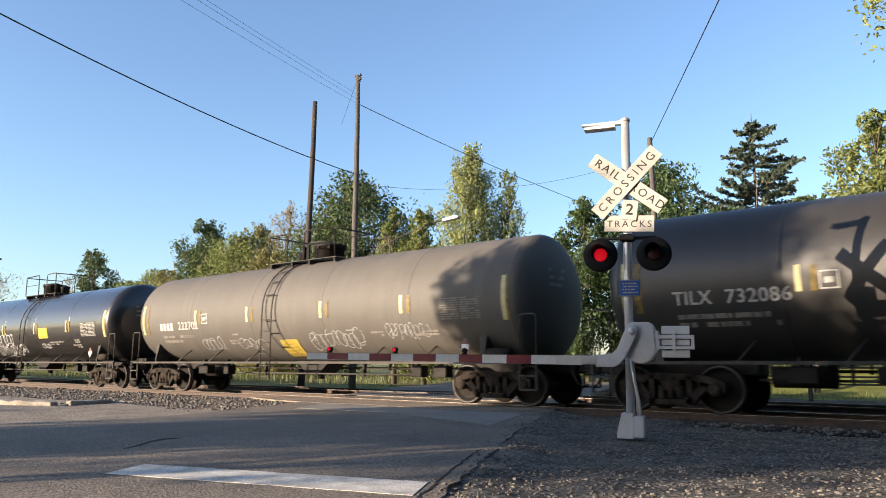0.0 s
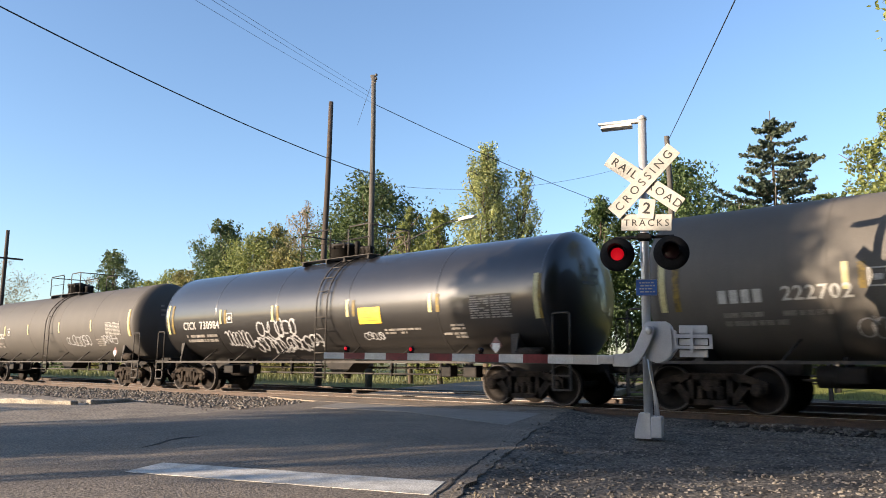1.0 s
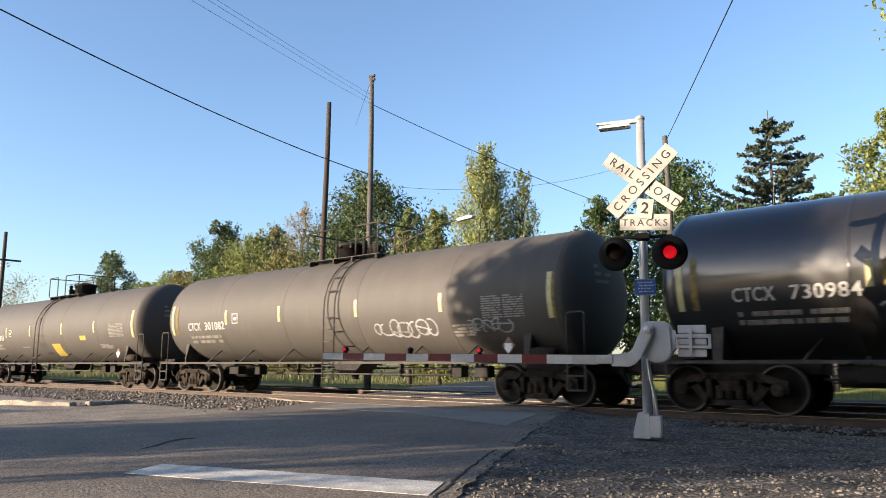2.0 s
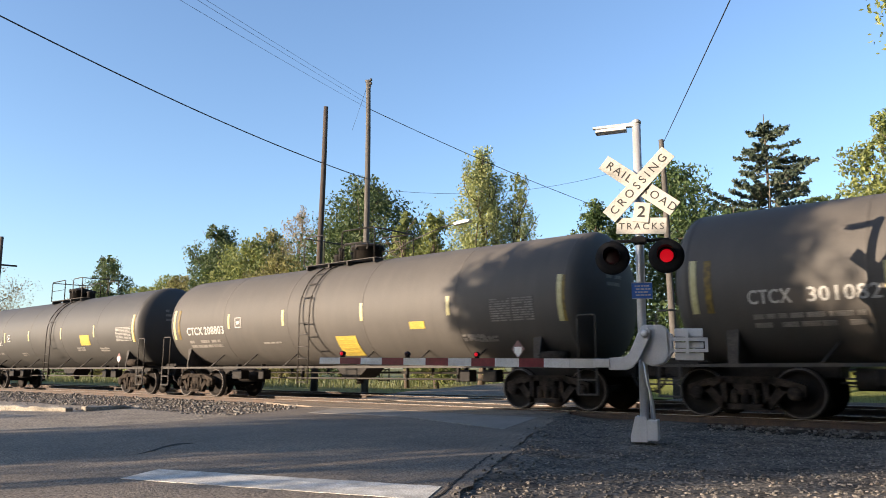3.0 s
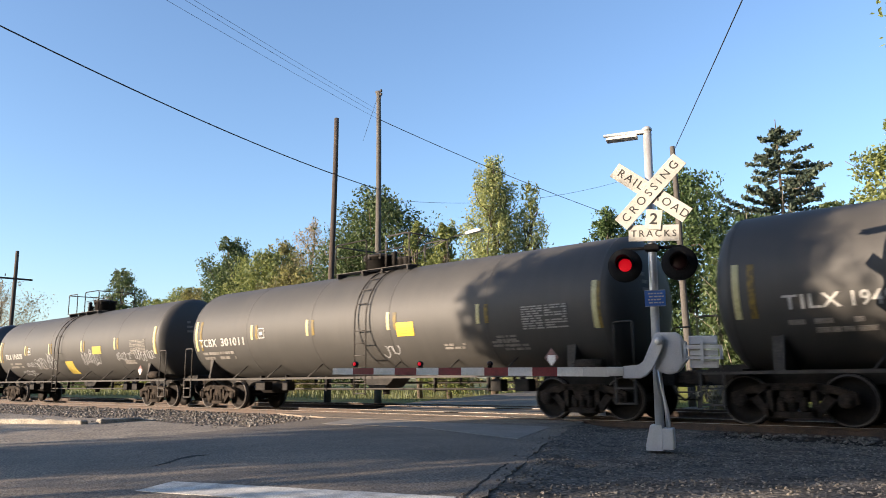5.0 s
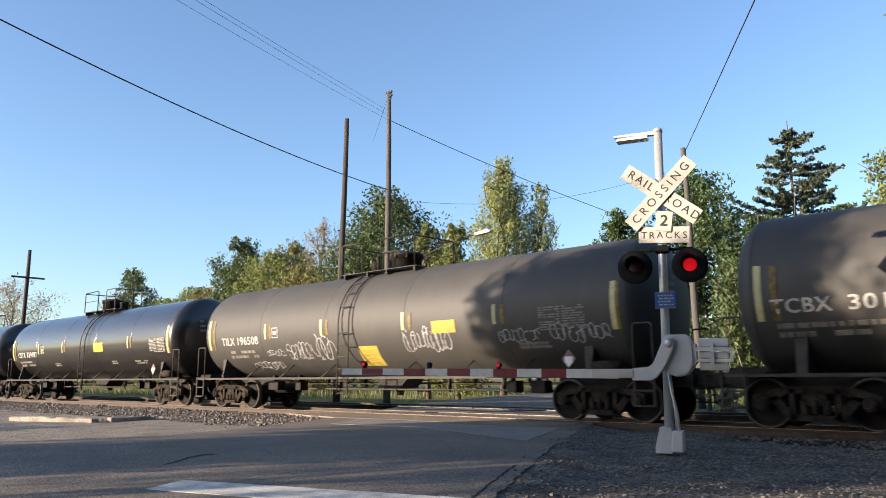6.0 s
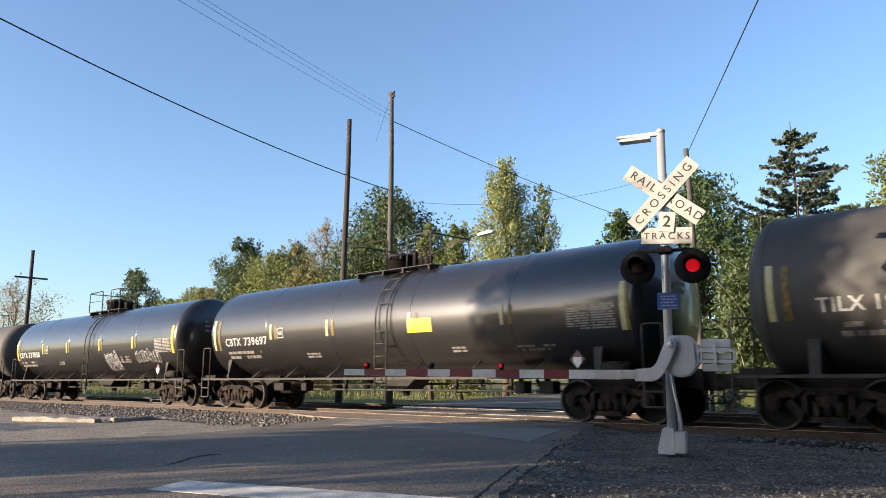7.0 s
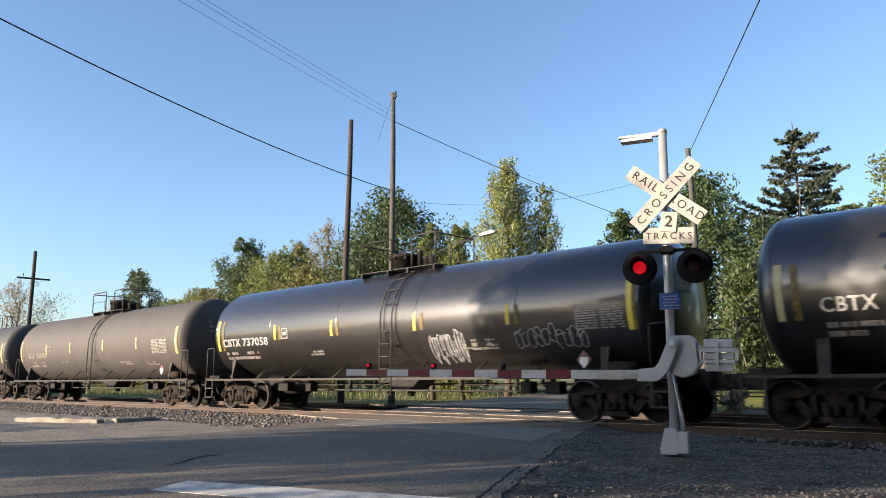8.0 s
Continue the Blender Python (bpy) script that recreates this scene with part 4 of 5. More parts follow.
for n, spec in enumerate(CARS):
    first = template[spec.get("way", 1)]
    train.append(first if first in spare else copy_thing(first, pose(car_x(spec["i"], 0), TRACK_Y, 0)))
    spare.discard(first)
for n, spec in enumerate(CARS):
    dress(train[n], spec, 11 + n)


# ---- crossing signal with its gate ----
SIGNAL = Matrix.Translation((-4.72, 9.74, 0)) @ Matrix((SIDE, ROAD, (0, 0, 1))).transposed().to_4x4() @ pose(0, 0, 0, 0, 0.9, 0)
signal = thing("crossing_signal", SIGNAL, "silver railroad crossing signal mast with crossbuck and red flashers", "crossing signal")
bm = bmesh.new()
tube(bm, [(0, 0, .1), (0, 0, 4.43)], .060, 20)
disc_stack(bm, [(4.40, .066), (4.44, .066), (4.47, .03)], 20, "z")
part("mast", bm, M["galv"], signal)
bm = bmesh.new()
prism(bm, [(-.17, -.06), (.04, -.06), (.04, .27), (-.11, .27), (-.17, .02)], -.15, .15)
part("mast_base", bm, M["alum"], signal, "silver cast base of the mast")
bm = bmesh.new()
box(bm, .045, -.17, -.04, .19, .12, .235, bevel=.015)
part("junction_box", bm, M["alum"], signal)
bm = bmesh.new()
tube(bm, [(.14, -.06, .22), (.12, -.08, .45), (.06, -.10, .75), (.03, -.10, 1.0)], .020, 8)
part("cable_conduit", bm, M["galv"], signal)
bm = bmesh.new()
tube(bm, [(.10, -.02, .22), (.09, -.05, .5), (.05, -.08, .95)], .015, 8)
part("cable_conduit", bm, M["galv"], signal)
# gate mechanism
bm = bmesh.new()
prism(bm, [(.03, 1.50), (.30, 1.50), (.36, 1.42), (.38, 1.10), (.30, .98), (.16, .94), (.02, .99), (-.04, 1.10), (-.02, 1.44)], -.26, .10)
bmesh.ops.bevel(bm, geom=bm.edges[:], offset=.02, segments=2, affect="EDGES")
mech = part("gate_mechanism", bm, M["alum"], signal, "silver painted gate mechanism housing")
bm = bmesh.new()
prism(bm, [(.33, 1.40), (.40, 1.38), (.41, 1.14), (.35, 1.06)], -.24, .08)
part("cover", bm, M["alum"], mech)
bm = bmesh.new()
prism(bm, [(-.01, 1.42), (.04, 1.47), (.11, 1.46), (.14, 1.39), (.12, 1.30), (-.02, 1.02), (-.10, .93), (-.18, .89), (-.42, .89), (-.42, 1.05), (-.20, 1.07), (-.14, 1.12)], -.345, -.265)
bmesh.ops.bevel(bm, geom=bm.edges[:], offset=.010, segments=2, affect="EDGES")
crank = part("arm_bracket", bm, M["alum"], signal, "silver bent steel bracket that carries the arm")
bm = bmesh.new()
disc_stack(bm, [(-.375, .01), (-.372, .045), (-.35, .055), (-.34, .055)], 20, "y", (.065, 0, 1.38))
part("pivot_cap", bm, M["galv"], crank)
# counterweights on their frame
bm = bmesh.new()
box(bm, .38, -.24, 1.28, .86, -.20, 1.33)
box(bm, .38, -.24, 1.14, .86, -.20, 1.18)
box(bm, .82, -.24, 1.14, .86, -.20, 1.33)
box(bm, .58, -.25, 1.10, .62, -.19, 1.40)
frame_bars = part("counterweight_frame", bm, M["alum"], signal)
for z0, z1 in ((1.34, 1.45), (1.19, 1.27), (1.03, 1.13)):
    bm = bmesh.new()
    box(bm, .44, -.20, z0, .80, -.08, z1, bevel=.012)
    part("counterweight", bm, M["alum"], frame_bars)
# gate arm with red and white bands
bm = bmesh.new()
tube(bm, [(-.62, -.30, .975), (-.30, -.30, .975)], .045, 10)
box(bm, -.62, -.36, .92, -.40, -.26, 1.04, bevel=.01)
part("arm_socket", bm, M["galv"], signal)
ARM0, BAND, ARM_Z = -.96, .356, .975
arm = new("gate_arm")
arm.parent = signal
tagged(arm, "lowered gate arm with red and white bands")
for k in range(-1, 11):
    bm = bmesh.new()
    w = BAND
    x1 = ARM0 - k * BAND
    x0 = x1 - w + .002
    h1, h0 = .063 - .0016 * k, .063 - .0016 * (k + 1)
    y = -.30
    vs = [(x0, y - .02, ARM_Z - h0), (x1, y - .02, ARM_Z - h1), (x1, y - .02, ARM_Z + h1), (x0, y - .02, ARM_Z + h0)]
    prism(bm, [(a, c) for a, b, c in vs], y - .022, y + .022)
    part("arm_band", bm, M["galv"] if k < 0 else M["red"] if k % 2 else M["white"], arm)
bm = bmesh.new()
box(bm, ARM0 - 11 * BAND - .0, -.32, .985 - .03, ARM0 + .1, -.305, .925)
part("arm_rib", bm, M["galv"], arm)
arm_lamps = []
for x in (-4.48, -3.39, -2.30):
    bm = bmesh.new()
    box(bm, x - .025, -.34, 1.03, x + .025, -.26, 1.05, bevel=.006)
    disc_stack(bm, [(-.35, .036), (-.30, .040), (-.27, .036)], 18, "y", (x, 0, 1.085))
    lamp = part("arm_lamp", bm, M["black"], arm)
    bm = bmesh.new()
    disc_stack(bm, [(-.362, .006), (-.360, .020), (-.351, .028)], 16, "y", (x, 0, 1.085))
    part("lens", bm, M["glow"], lamp, "glowing red lens")
    if x > -4:
        # Added cover: hides the glowing lens while the lamp is off.
        bm = bmesh.new()
        disc_stack(bm, [(-.372, .01), (-.370, .02), (-.356, .032), (-.352, .032)], 16, "y")
        arm_lamps.append((part("flash_shutter", bm, M["lens"], lamp, "added dark red cover that makes the arm lamp look unlit"), x))
# crossbuck
TILT = {"RAIL ROAD": (-37.5, -.115), "CROSSING": (46.5, -.140)}
for words, (ang, y) in TILT.items():
    m = Matrix.Translation((0.02, y, 3.47)) @ pose(0, 0, 0, 0, -ang, 0)
    bm = bmesh.new()
    box(bm, -.61, -.008, -.115, .61, .008, .115, bevel=.004)
    blade = part("crossbuck_blade", bm, M["sign"], signal, "white blade with black capital letters")
    blade.matrix_basis = m
    pieces = (("RAIL", -.335), ("ROAD", .345)) if words != "CROSSING" else (("CROSSING", 0.0),)
    for body, x in pieces:
        me = text_mesh(body, .165, .001, 1.50 if body == "CROSSING" else 1.32, .0)
        me.transform(pose(x, -.0105, 0, 90, 0, 0))
        me.materials.append(M["ink"])
        o = new("lettering", me)
        o.parent = blade
bm = bmesh.new()
box(bm, -.34, -.008, -.115, .34, .008, .115, bevel=.004)
tracks_sign = part("track_sign", bm, M["sign"], signal, "white plate lettered tracks")
tracks_sign.matrix_basis = Matrix.Translation((.04, -.105, 2.885)) @ pose(0, 0, 0, 0, 2.5, 0)
me = text_mesh("TRACKS", .135, .001, 1.35, .0)
me.transform(pose(0, -.0105, -.01, 90, 0, 0))
me.materials.append(M["ink"])
o = new("lettering", me)
o.parent = tracks_sign
bm = bmesh.new()
box(bm, -.11, -.008, -.14, .11, .008, .14, bevel=.004)
two = part("number_plate", bm, M["sign"], signal, "small white plate with the figure two")
two.matrix_basis = Matrix.Translation((.05, -.125, 3.075)) @ pose(0, 0, 0, 0, 8, 0)
me = text_mesh("2", .22, .001, 1.0, .004)
me.transform(pose(0, -.0105, 0, 90, 0, 0))
me.materials.append(M["ink"])
o = new("lettering", me)
o.parent = two
bm = bmesh.new()
box(bm, -.14, -.075, -.115, .14, -.067, .115, bevel=.006)
blue = part("notice_plate", bm, M["blue"], signal, "small blue notice plate with pale print")
blue.matrix_basis = pose(.02, 0, 1.98)
bm = bmesh.new()
rng = random.Random(4)
for k in range(4):
    x = -.10 + rng.uniform(0, .02)
    while x < .09:
        w = rng.uniform(.02, .06)
        box(bm, x, -.079, .055 - k * .042, min(x + w, .115), -.075, .073 - k * .042)
        x += w + .012
for b in ((-.135, -.112, .135, -.106), (-.135, .106, .135, .112)):
    box(bm, b[0], -.079, b[1], b[2], -.075, b[3])
part("print_line", bm, M["sign"], blue)
# luminaire on top
bm = bmesh.new()
prism(bm, [(.0, 4.36), (-.62, 4.375), (-.62, 4.40), (-.10, 4.415), (.0, 4.42)], -.05, .03)
part("lamp_arm", bm, M["galv"], signal)
bm = bmesh.new()
prism(bm, [(-.14, 4.31), (-.58, 4.30), (-.56, 4.335), (-.14, 4.355)], -.10, .08)
part("luminaire", bm, M["white"], signal, "flat white lamp head")
# flashers
bm = bmesh.new()
tube(bm, [(-.40, -.02, 2.69), (.40, -.02, 2.69)], .024, 10)
box(bm, -.10, -.10, 2.655, .10, .08, 2.725, bevel=.01)
disc_stack(bm, [(2.63, .07), (2.75, .07)], 18, "z")
part("crossarm", bm, M["black"], signal)
shutters = []
for s in (-1, 1):
    head_x = s * .365
    bm = bmesh.new()
    disc_stack(bm, [(-.13, .155), (-.135, .236), (-.118, .240), (-.11, .16), (.02, .15), (.08, .10), (.10, .02)], 40, "y", (head_x, 0, 2.445))
    fl = part("flasher", bm, M["black"], signal, "round black backed flashing light")
    bm = bmesh.new()
    tube(bm, [(s * .365, -.02, 2.57), (s * .365, -.02, 2.69)], .02, 8)
    part("hanger", bm, M["black"], fl)
    bm = bmesh.new()
    n = 22
    for i in range(n):
        a0, a1 = [radians(-20 + 220 * j / n) for j in (i, i + 1)]
        def q(a, r, y):
            return bm.verts.new((head_x + r * math.cos(a), y, 2.455 + r * math.sin(a)))
        d0, d1 = [-.135 - .24 * max(.15, math.sin(a) * .55 + .45) for a in (a0, a1)]
        v = [q(a0, .118, -.13), q(a1, .118, -.13), q(a1, .112, d1), q(a0, .112, d0), q(a0, .124, -.13), q(a1, .124, -.13), q(a1, .118, d1), q(a0, .118, d0)]
        bm.faces.new((v[0], v[1], v[2], v[3]))
        bm.faces.new((v[4], v[7], v[6], v[5]))
        bm.faces.new((v[3], v[2], v[6], v[7]))
    part("visor", bm, M["black"], fl)
    bm = bmesh.new()
    disc_stack(bm, [(-.140, .01), (-.139, .080), (-.132, .105)], 28, "y", (head_x, 0, 2.455))
    part("lens", bm, M["lens"], fl, "dark red lens")
    bm = bmesh.new()
    disc_stack(bm, [(-.147, .01), (-.145, .074), (-.138, .092)], 28, "y", (head_x + .004, 0, 2.448))
    part("bulb_glow", bm, M["glow"], fl, "glowing red centre of the lens")
    # Added disc, no part of a real flasher: slides forward for the off phase.
    bm = bmesh.new()
    disc_stack(bm, [(-.168, .01), (-.166, .075), (-.150, .106), (-.147, .106)], 28, "y", (0, 0, 0))
    sh = part("flash_shutter", bm, M["lens"], fl, "added dark red cover that makes the flasher look unlit")
    shutters.append((sh, head_x))

# ---- poles and wires ----
def wood_pole(x, y, z_top, r0, r1, material, label, lean=(0, 0), base=-0.45):
    e = thing("utility_pole", pose(x, y, base), label, "utility pole", "poles along the tracks")
    bm = bmesh.new()
    h = z_top - base
    tube(bm, [(lean[0] * (k / 6 - 1) * h + .02 * math.sin(k * 1.7), lean[1] * (k / 6 - 1) * h, h * k / 6) for k in range(7)], r0, 12, r1)
    part("shaft", bm, material, e)
    return e, h


pole_a, h = wood_pole(-26.64, 22.63 + .0, 13.29, .17, .11, M["pole"], "plain leaning brown wooden pole without wires", (0.020, 0.010))
pole_b, hb = wood_pole(-27.75, 26.46, 16.06, .19, .12, M["polegrey"], "tall grey wooden utility pole with small insulators", (0.0, 0.0))
for z, s in ((hb - .10, -1), (hb - .45, 1), (hb - .25, 1)):
    bm = bmesh.new()
    tube(bm, [(0, 0, z), (s * .30, -.12 * s, z), (s * .30, -.12 * s, z + .16)], .03, 6)
    disc_stack(bm, [(z + .10, .05), (z + .13, .08), (z + .17, .05), (z + .20, .08), (z + .24, .03)], 10, "z", (s * .30, -.12 * s, 0))
    part("insulator", bm, M["polegrey"], pole_b)
bm = bmesh.new()
tube(bm, [(0, 0, 6.3), (1.0, .35, 7.0), (2.3, .9, 7.7), (3.9, 1.5, 8.3), (4.6, 1.8, 8.42)], .028, 8)
arm_b = part("lamp_bracket", bm, M["polegrey"], pole_b)
bm = bmesh.new()
prism(bm, [(4.4, 8.36), (5.3, 8.42), (5.4, 8.49), (5.1, 8.56), (4.4, 8.48)], 1.7, 2.0)
part("street_lamp_head", bm, M["white"], arm_b, "pale street lamp head")
pole_c, hc = wood_pole(-68.15, 23.14, 11.86, .20, .14, M["pole"], "dark old telegraph pole with one crossarm", (0.012, 0))
bm = bmesh.new()
box(bm, -1.15, -1.25, hc - 2.42, -1.0, 1.35, hc - 2.28)
tube(bm, [(-.1, -1.1, hc - 2.3), (-.1, -1.1, hc - 2.1)], .04, 6)
o = part("crossarm", bm, M["pole"], pole_c)
o.matrix_basis = Matrix.Translation((1.05, 0, 0)) @ pose(0, 0, 0, 0, 0, 0)
pole_d, hd = wood_pole(-12.2, 27.77, 9.91, .15, .10, M["polegrey"], "short pale wooden utility pole behind the signal", (-0.012, 0))
pole_e, he = wood_pole(-8.4, 35.0, 7.6, .15, .11, M["polegrey"], "pale wooden pole at the edge of the trees", (0, 0))


def wire(a, b, sag, r, label="thin black overhead cable"):
    a, b = Vector(a), Vector(b)
    bm = bmesh.new()
    tube(bm, [a.lerp(b, k / 24) - Vector((0, 0, 4 * sag * (k / 24) * (1 - k / 24))) for k in range(25)], r, 5)
    tagged(link_mesh("overhead_wire", bm, M["wire"]), label, "cable", "overhead wires")


wire((-22.5, 5.26, 11.2), (-28.0, 26.6, 10.75), 0.36, .024)
wire((-28.0, 26.6, 10.75), (-60.0, 80.0, 12.5), 0.6, .016)
wire((-15.6, 3.95, 10.5), (-27.85, 26.46, 14.55), 0.10, .006, "thin pale overhead cable to the pole")
wire((-15.2, 4.4, 10.45), (-27.75, 26.40, 14.75), 0.06, .006, "thin pale overhead cable to the pole")
wire((-14.95, 4.65, 10.35), (-27.75, 26.40, 15.0), 0.05, .006, "thin pale overhead cable to the pole")
wire((-27.75, 26.46, 14.5), (-24.21, 59.81, 11.5), 0.5, .020)
wire((-12.10, 27.75, 9.80), (-0.99, 8.0, 7.79), 0.02, .014)
wire((-41.15, 41.84, 14.9), (-32.33, 62.04, 18.8), 0.9, .014)
wire((-27.85, 26.4, 15.6), (-37.26, 34.04, 17.2), 0.0, .010)
wire((-27.75, 26.4, 14.2), (-29.6, 28.2, 5.0), 0.0, .008, "thin guy wire beside the pole")

# dark rail fence along the lawn
fence = thing("rail_fence", pose(0, 27.0, -.35), "dark weathered wooden rail fence along the lawn", "fence")
for z in (.62, .86, 1.15):
    bm = bmesh.new()
    box(bm, -14.0, -.03, z, 18.0, .03, z + .06, bevel=.01)
    part("rail", bm, M["pole"], fence)
bm = bmesh.new()
box(bm, -.06, -.06, -.1, .06, .06, 1.32, bevel=.012)
post = part("post", bm, M["pole"], fence)
post.matrix_basis = pose(-13.9, 0.08, 0)
for k in range(1, 14):
    again(post, pose(-13.9 + k * 2.4, 0.08, random.uniform(-.04, .02), 0, random.uniform(-1.5, 1.5), 0))

# ---- trees ----
def leaf_cloud(name, parent, pts, size, material, rng, flat=0.0):
    """Many small leaves, each a bent diamond of its own turn, at the given places."""
    n = len(pts)
    a = rng.normal(size=(n, 3))
    a /= np.linalg.norm(a, axis=1, keepdims=True)
    b = np.cross(a, rng.normal(size=(n, 3)))
    b /= np.linalg.norm(b, axis=1, keepdims=True)
    c = np.cross(a, b)
    s = rng.uniform(size * .6, size * 1.3, (n, 1))
    v = np.stack([pts - a * s, pts + b * s * .5 + c * s * .15, pts + a * s, pts - b * s * .5 + c * s * .15], 1).reshape(-1, 3)
    f = np.arange(n * 4).reshape(n, 4)
    me = bpy.data.meshes.new(name)
    me.from_pydata(v.tolist(), [], f.tolist())
    me.materials.append(material)
    o = new(name, me)
    o.parent = parent
    tagged(o, kind="stuff")
    return o


def limb(bm, p, q, r, rng, depth=0):
    """A crooked limb from p to q with thinner twigs."""
    p, q = Vector(p), Vector(q)
    pts = [p.lerp(q, k / 4) + Vector(rng.normal(0, (q - p).length * .035, 3)) * (0 < k < 4) for k in range(5)]
    tube(bm, pts, r, 6, r * .35)
    if depth > 0:
        for k in (2, 3):
            d = (q - p) * .45 + Vector(rng.normal(0, (q - p).length * .28, 3))
            limb(bm, pts[k], pts[k] + d, r * .5, rng, depth - 1)


def tree(x, y, h, w, leaf, label, seed, name="broadleaf_tree", n=5200, size=.22, crown0=.22, shape=0.6, lobes=16, gap=.30, base=-0.45, trunk=None, wood="bark", tall=1.15):
    """A tapered trunk, limbs that reach into the crown, and leaves in uneven clumps with gaps between them."""
    rng = np.random.default_rng(seed)
    e = thing(name, pose(x, y, base), label, "tree")
    hh = h - base
    bm = bmesh.new()
    tr = trunk or max(.10, hh * .016)
    tips = []
    tube(bm, [(.02 * hh * math.sin(k * .9 + seed), .015 * hh * math.cos(k * 1.3 + seed), hh * .85 * k / 6) for k in range(7)], tr, 9, tr * .25)
    for k in range(lobes):
        f = crown0 + (1 - crown0) * ((k + .5) / lobes) ** .9
        prof = math.sin(math.pi * min(1, (f - crown0) / (1 - crown0) * (1 - shape * .35) + shape * .30)) ** .7
        a = k * 2.4 + rng.uniform(-.5, .5)
        rr = w / 2 * prof * rng.uniform(.35, .85)
        c = Vector((rr * math.cos(a), rr * math.sin(a), hh * (f - .03)))
        limb(bm, (0, 0, hh * max(.12, f - .22)), c, tr * .38, rng, 1)
        tips.append((c, w * rng.uniform(.17, .28) * (.45 + .55 * prof), prof))
    tips.append((Vector((0, 0, hh * .95)), w * .12, .4))
    part("trunk", bm, M[wood], e)
    n = int(n * (3.7 if y > 0 else 2.3))
    tot = sum(t[1] ** 2 for t in tips)
    pts = []
    for c, r, prof in tips:
        m = int(n * r * r / tot)
        clumps = max(5, int(m / 26))
        for _ in range(clumps):
            d = rng.normal(size=3)
            d /= np.linalg.norm(d)
            cc = np.array(c) + d * r * rng.uniform(gap, 1.25) * np.array([1, 1, tall])
            pts.append(cc + rng.normal(0, r * .17, (int(m / clumps) + 1, 3)) * np.array([1, 1, tall]))
    pts = np.concatenate(pts)
    pts = pts[(pts[:, 2] > .3) & (pts[:, 2] < hh * 1.02)]
    leaf_cloud("crown", e, pts, size * .64, LEAF[leaf], rng)
    return e


def fir(x, y, h, w, label, seed, n=9000, base=-0.4):
    """A conifer: whorls of long drooping limbs with needles along them, thin near the top."""
    rng = np.random.default_rng(seed)
    e = thing("fir_tree", pose(x, y, base), label, "tree")
    hh = h - base
    bm = bmesh.new()
    tube(bm, [(0, 0, hh * k / 5) for k in range(6)], hh * .016, 8, .03)
    pts = []
    z = hh * .12
    while z < hh * .97:
        f = z / hh
        reach = w / 2 * (1 - f) ** .62 * 1.12
        for k in range(5):
            a = rng.uniform(0, 6.28)
            r = reach * rng.uniform(.35, 1.22)
            ups = .10 * r
            p = [Vector((0, 0, z)), Vector((r * .5 * math.cos(a), r * .5 * math.sin(a), z - .16 * r)), Vector((r * math.cos(a), r * math.sin(a), z + ups * rng.uniform(-.4, 1.5)))]
            tube(bm, p, .05, 5, .015)
            m = int(52 * r) + 8
            t = rng.uniform(.15, 1.03, m)
            q = np.array([p[0] * (1 - s) ** 2 + p[1] * 2 * s * (1 - s) + p[2] * s * s for s in t])
            side = np.array([-math.sin(a), math.cos(a), 0])
            q += side * (rng.normal(0, .16 + .10 * r * .3, (m, 1)) * (1.15 - t[:, None])) + rng.normal(0, .07, (m, 3)) - np.array([0, 0, .14]) * rng.random((m, 1))
            pts.append(q)
        z += hh * rng.uniform(.020, .036)
    part("trunk", bm, M["bark"], e)
    leaf_cloud("crown", e, np.concatenate(pts), .17, LEAF["needle"], rng)
    return e


def shrub(x, y, h, w, leaf, label, seed, n=2500, size=.14, base=-0.40, stems=9, wood="deadwood"):
    rng = np.random.default_rng(seed)
    e = thing("shrub", pose(x, y, base), label, "shrub")
    bm = bmesh.new()
    pts = []
    for k in range(stems):
        q = Vector((rng.normal(0, w * .28), rng.normal(0, w * .2), h * rng.uniform(.55, 1.0)))
        limb(bm, (q.x * .3, q.y * .3, 0), q, .035, rng, 1)
        m = n // stems
        t = rng.uniform(.1, 1.05, (m, 1))
        pts.append(np.array([q.x, q.y, q.z]) * t * np.array([1, 1, 1]) + rng.normal(0, w * .11, (m, 3)))
    part("stem", bm, M[wood], e)
    p = np.concatenate(pts)
    leaf_cloud("leaves", e, p[p[:, 2] > .1], size, LEAF[leaf], rng)
    return e


tree(-43.7, 42.1, 16.0, 10.5, "green", "large rounded green maple behind the poles", 3, n=9000, size=.24)
tree(-48.5, 44.0, 12.5, 7.0, "dark", "dark green tree behind the tracks", 23, n=5000, size=.24)
tree(-32.4, 42.3, 16.6, 4.5, "poplar", "slender pale green poplar with an open crown", 5, name="poplar_tree", tall=2.0, n=7000, size=.17, crown0=.12, shape=.45, lobes=20)
tree(-30.3, 43.8, 14.6, 3.6, "poplar", "smaller poplar stem beside the tall one", 6, name="poplar_tree", tall=2.0, n=2600, size=.16, crown0=.12, lobes=12)
tree(-32.4, 34.2, 10.8, 3.4, "light", "young yellow-green tree behind the train", 7, n=3000, size=.16, crown0=.1, lobes=12)
tree(-29.9, 34.2, 10.4, 3.2, "light", "young light green tree behind the train", 8, n=3000, size=.16, crown0=.1, lobes=12)
tree(-58.4, 46.6, 16.6, 7.0, "brown", "thin brownish tree with sparse leaves", 9, n=2600, size=.16, lobes=14)
tree(-52.0, 40.0, 10.5, 8.0, "olive", "olive autumn-coloured tree behind the tracks", 10, n=5000, size=.22, crown0=.08)
tree(-62.1, 44.0, 13.4, 9.5, "light", "light green spreading tree in sunlight", 11, n=6000, size=.24, crown0=.08)
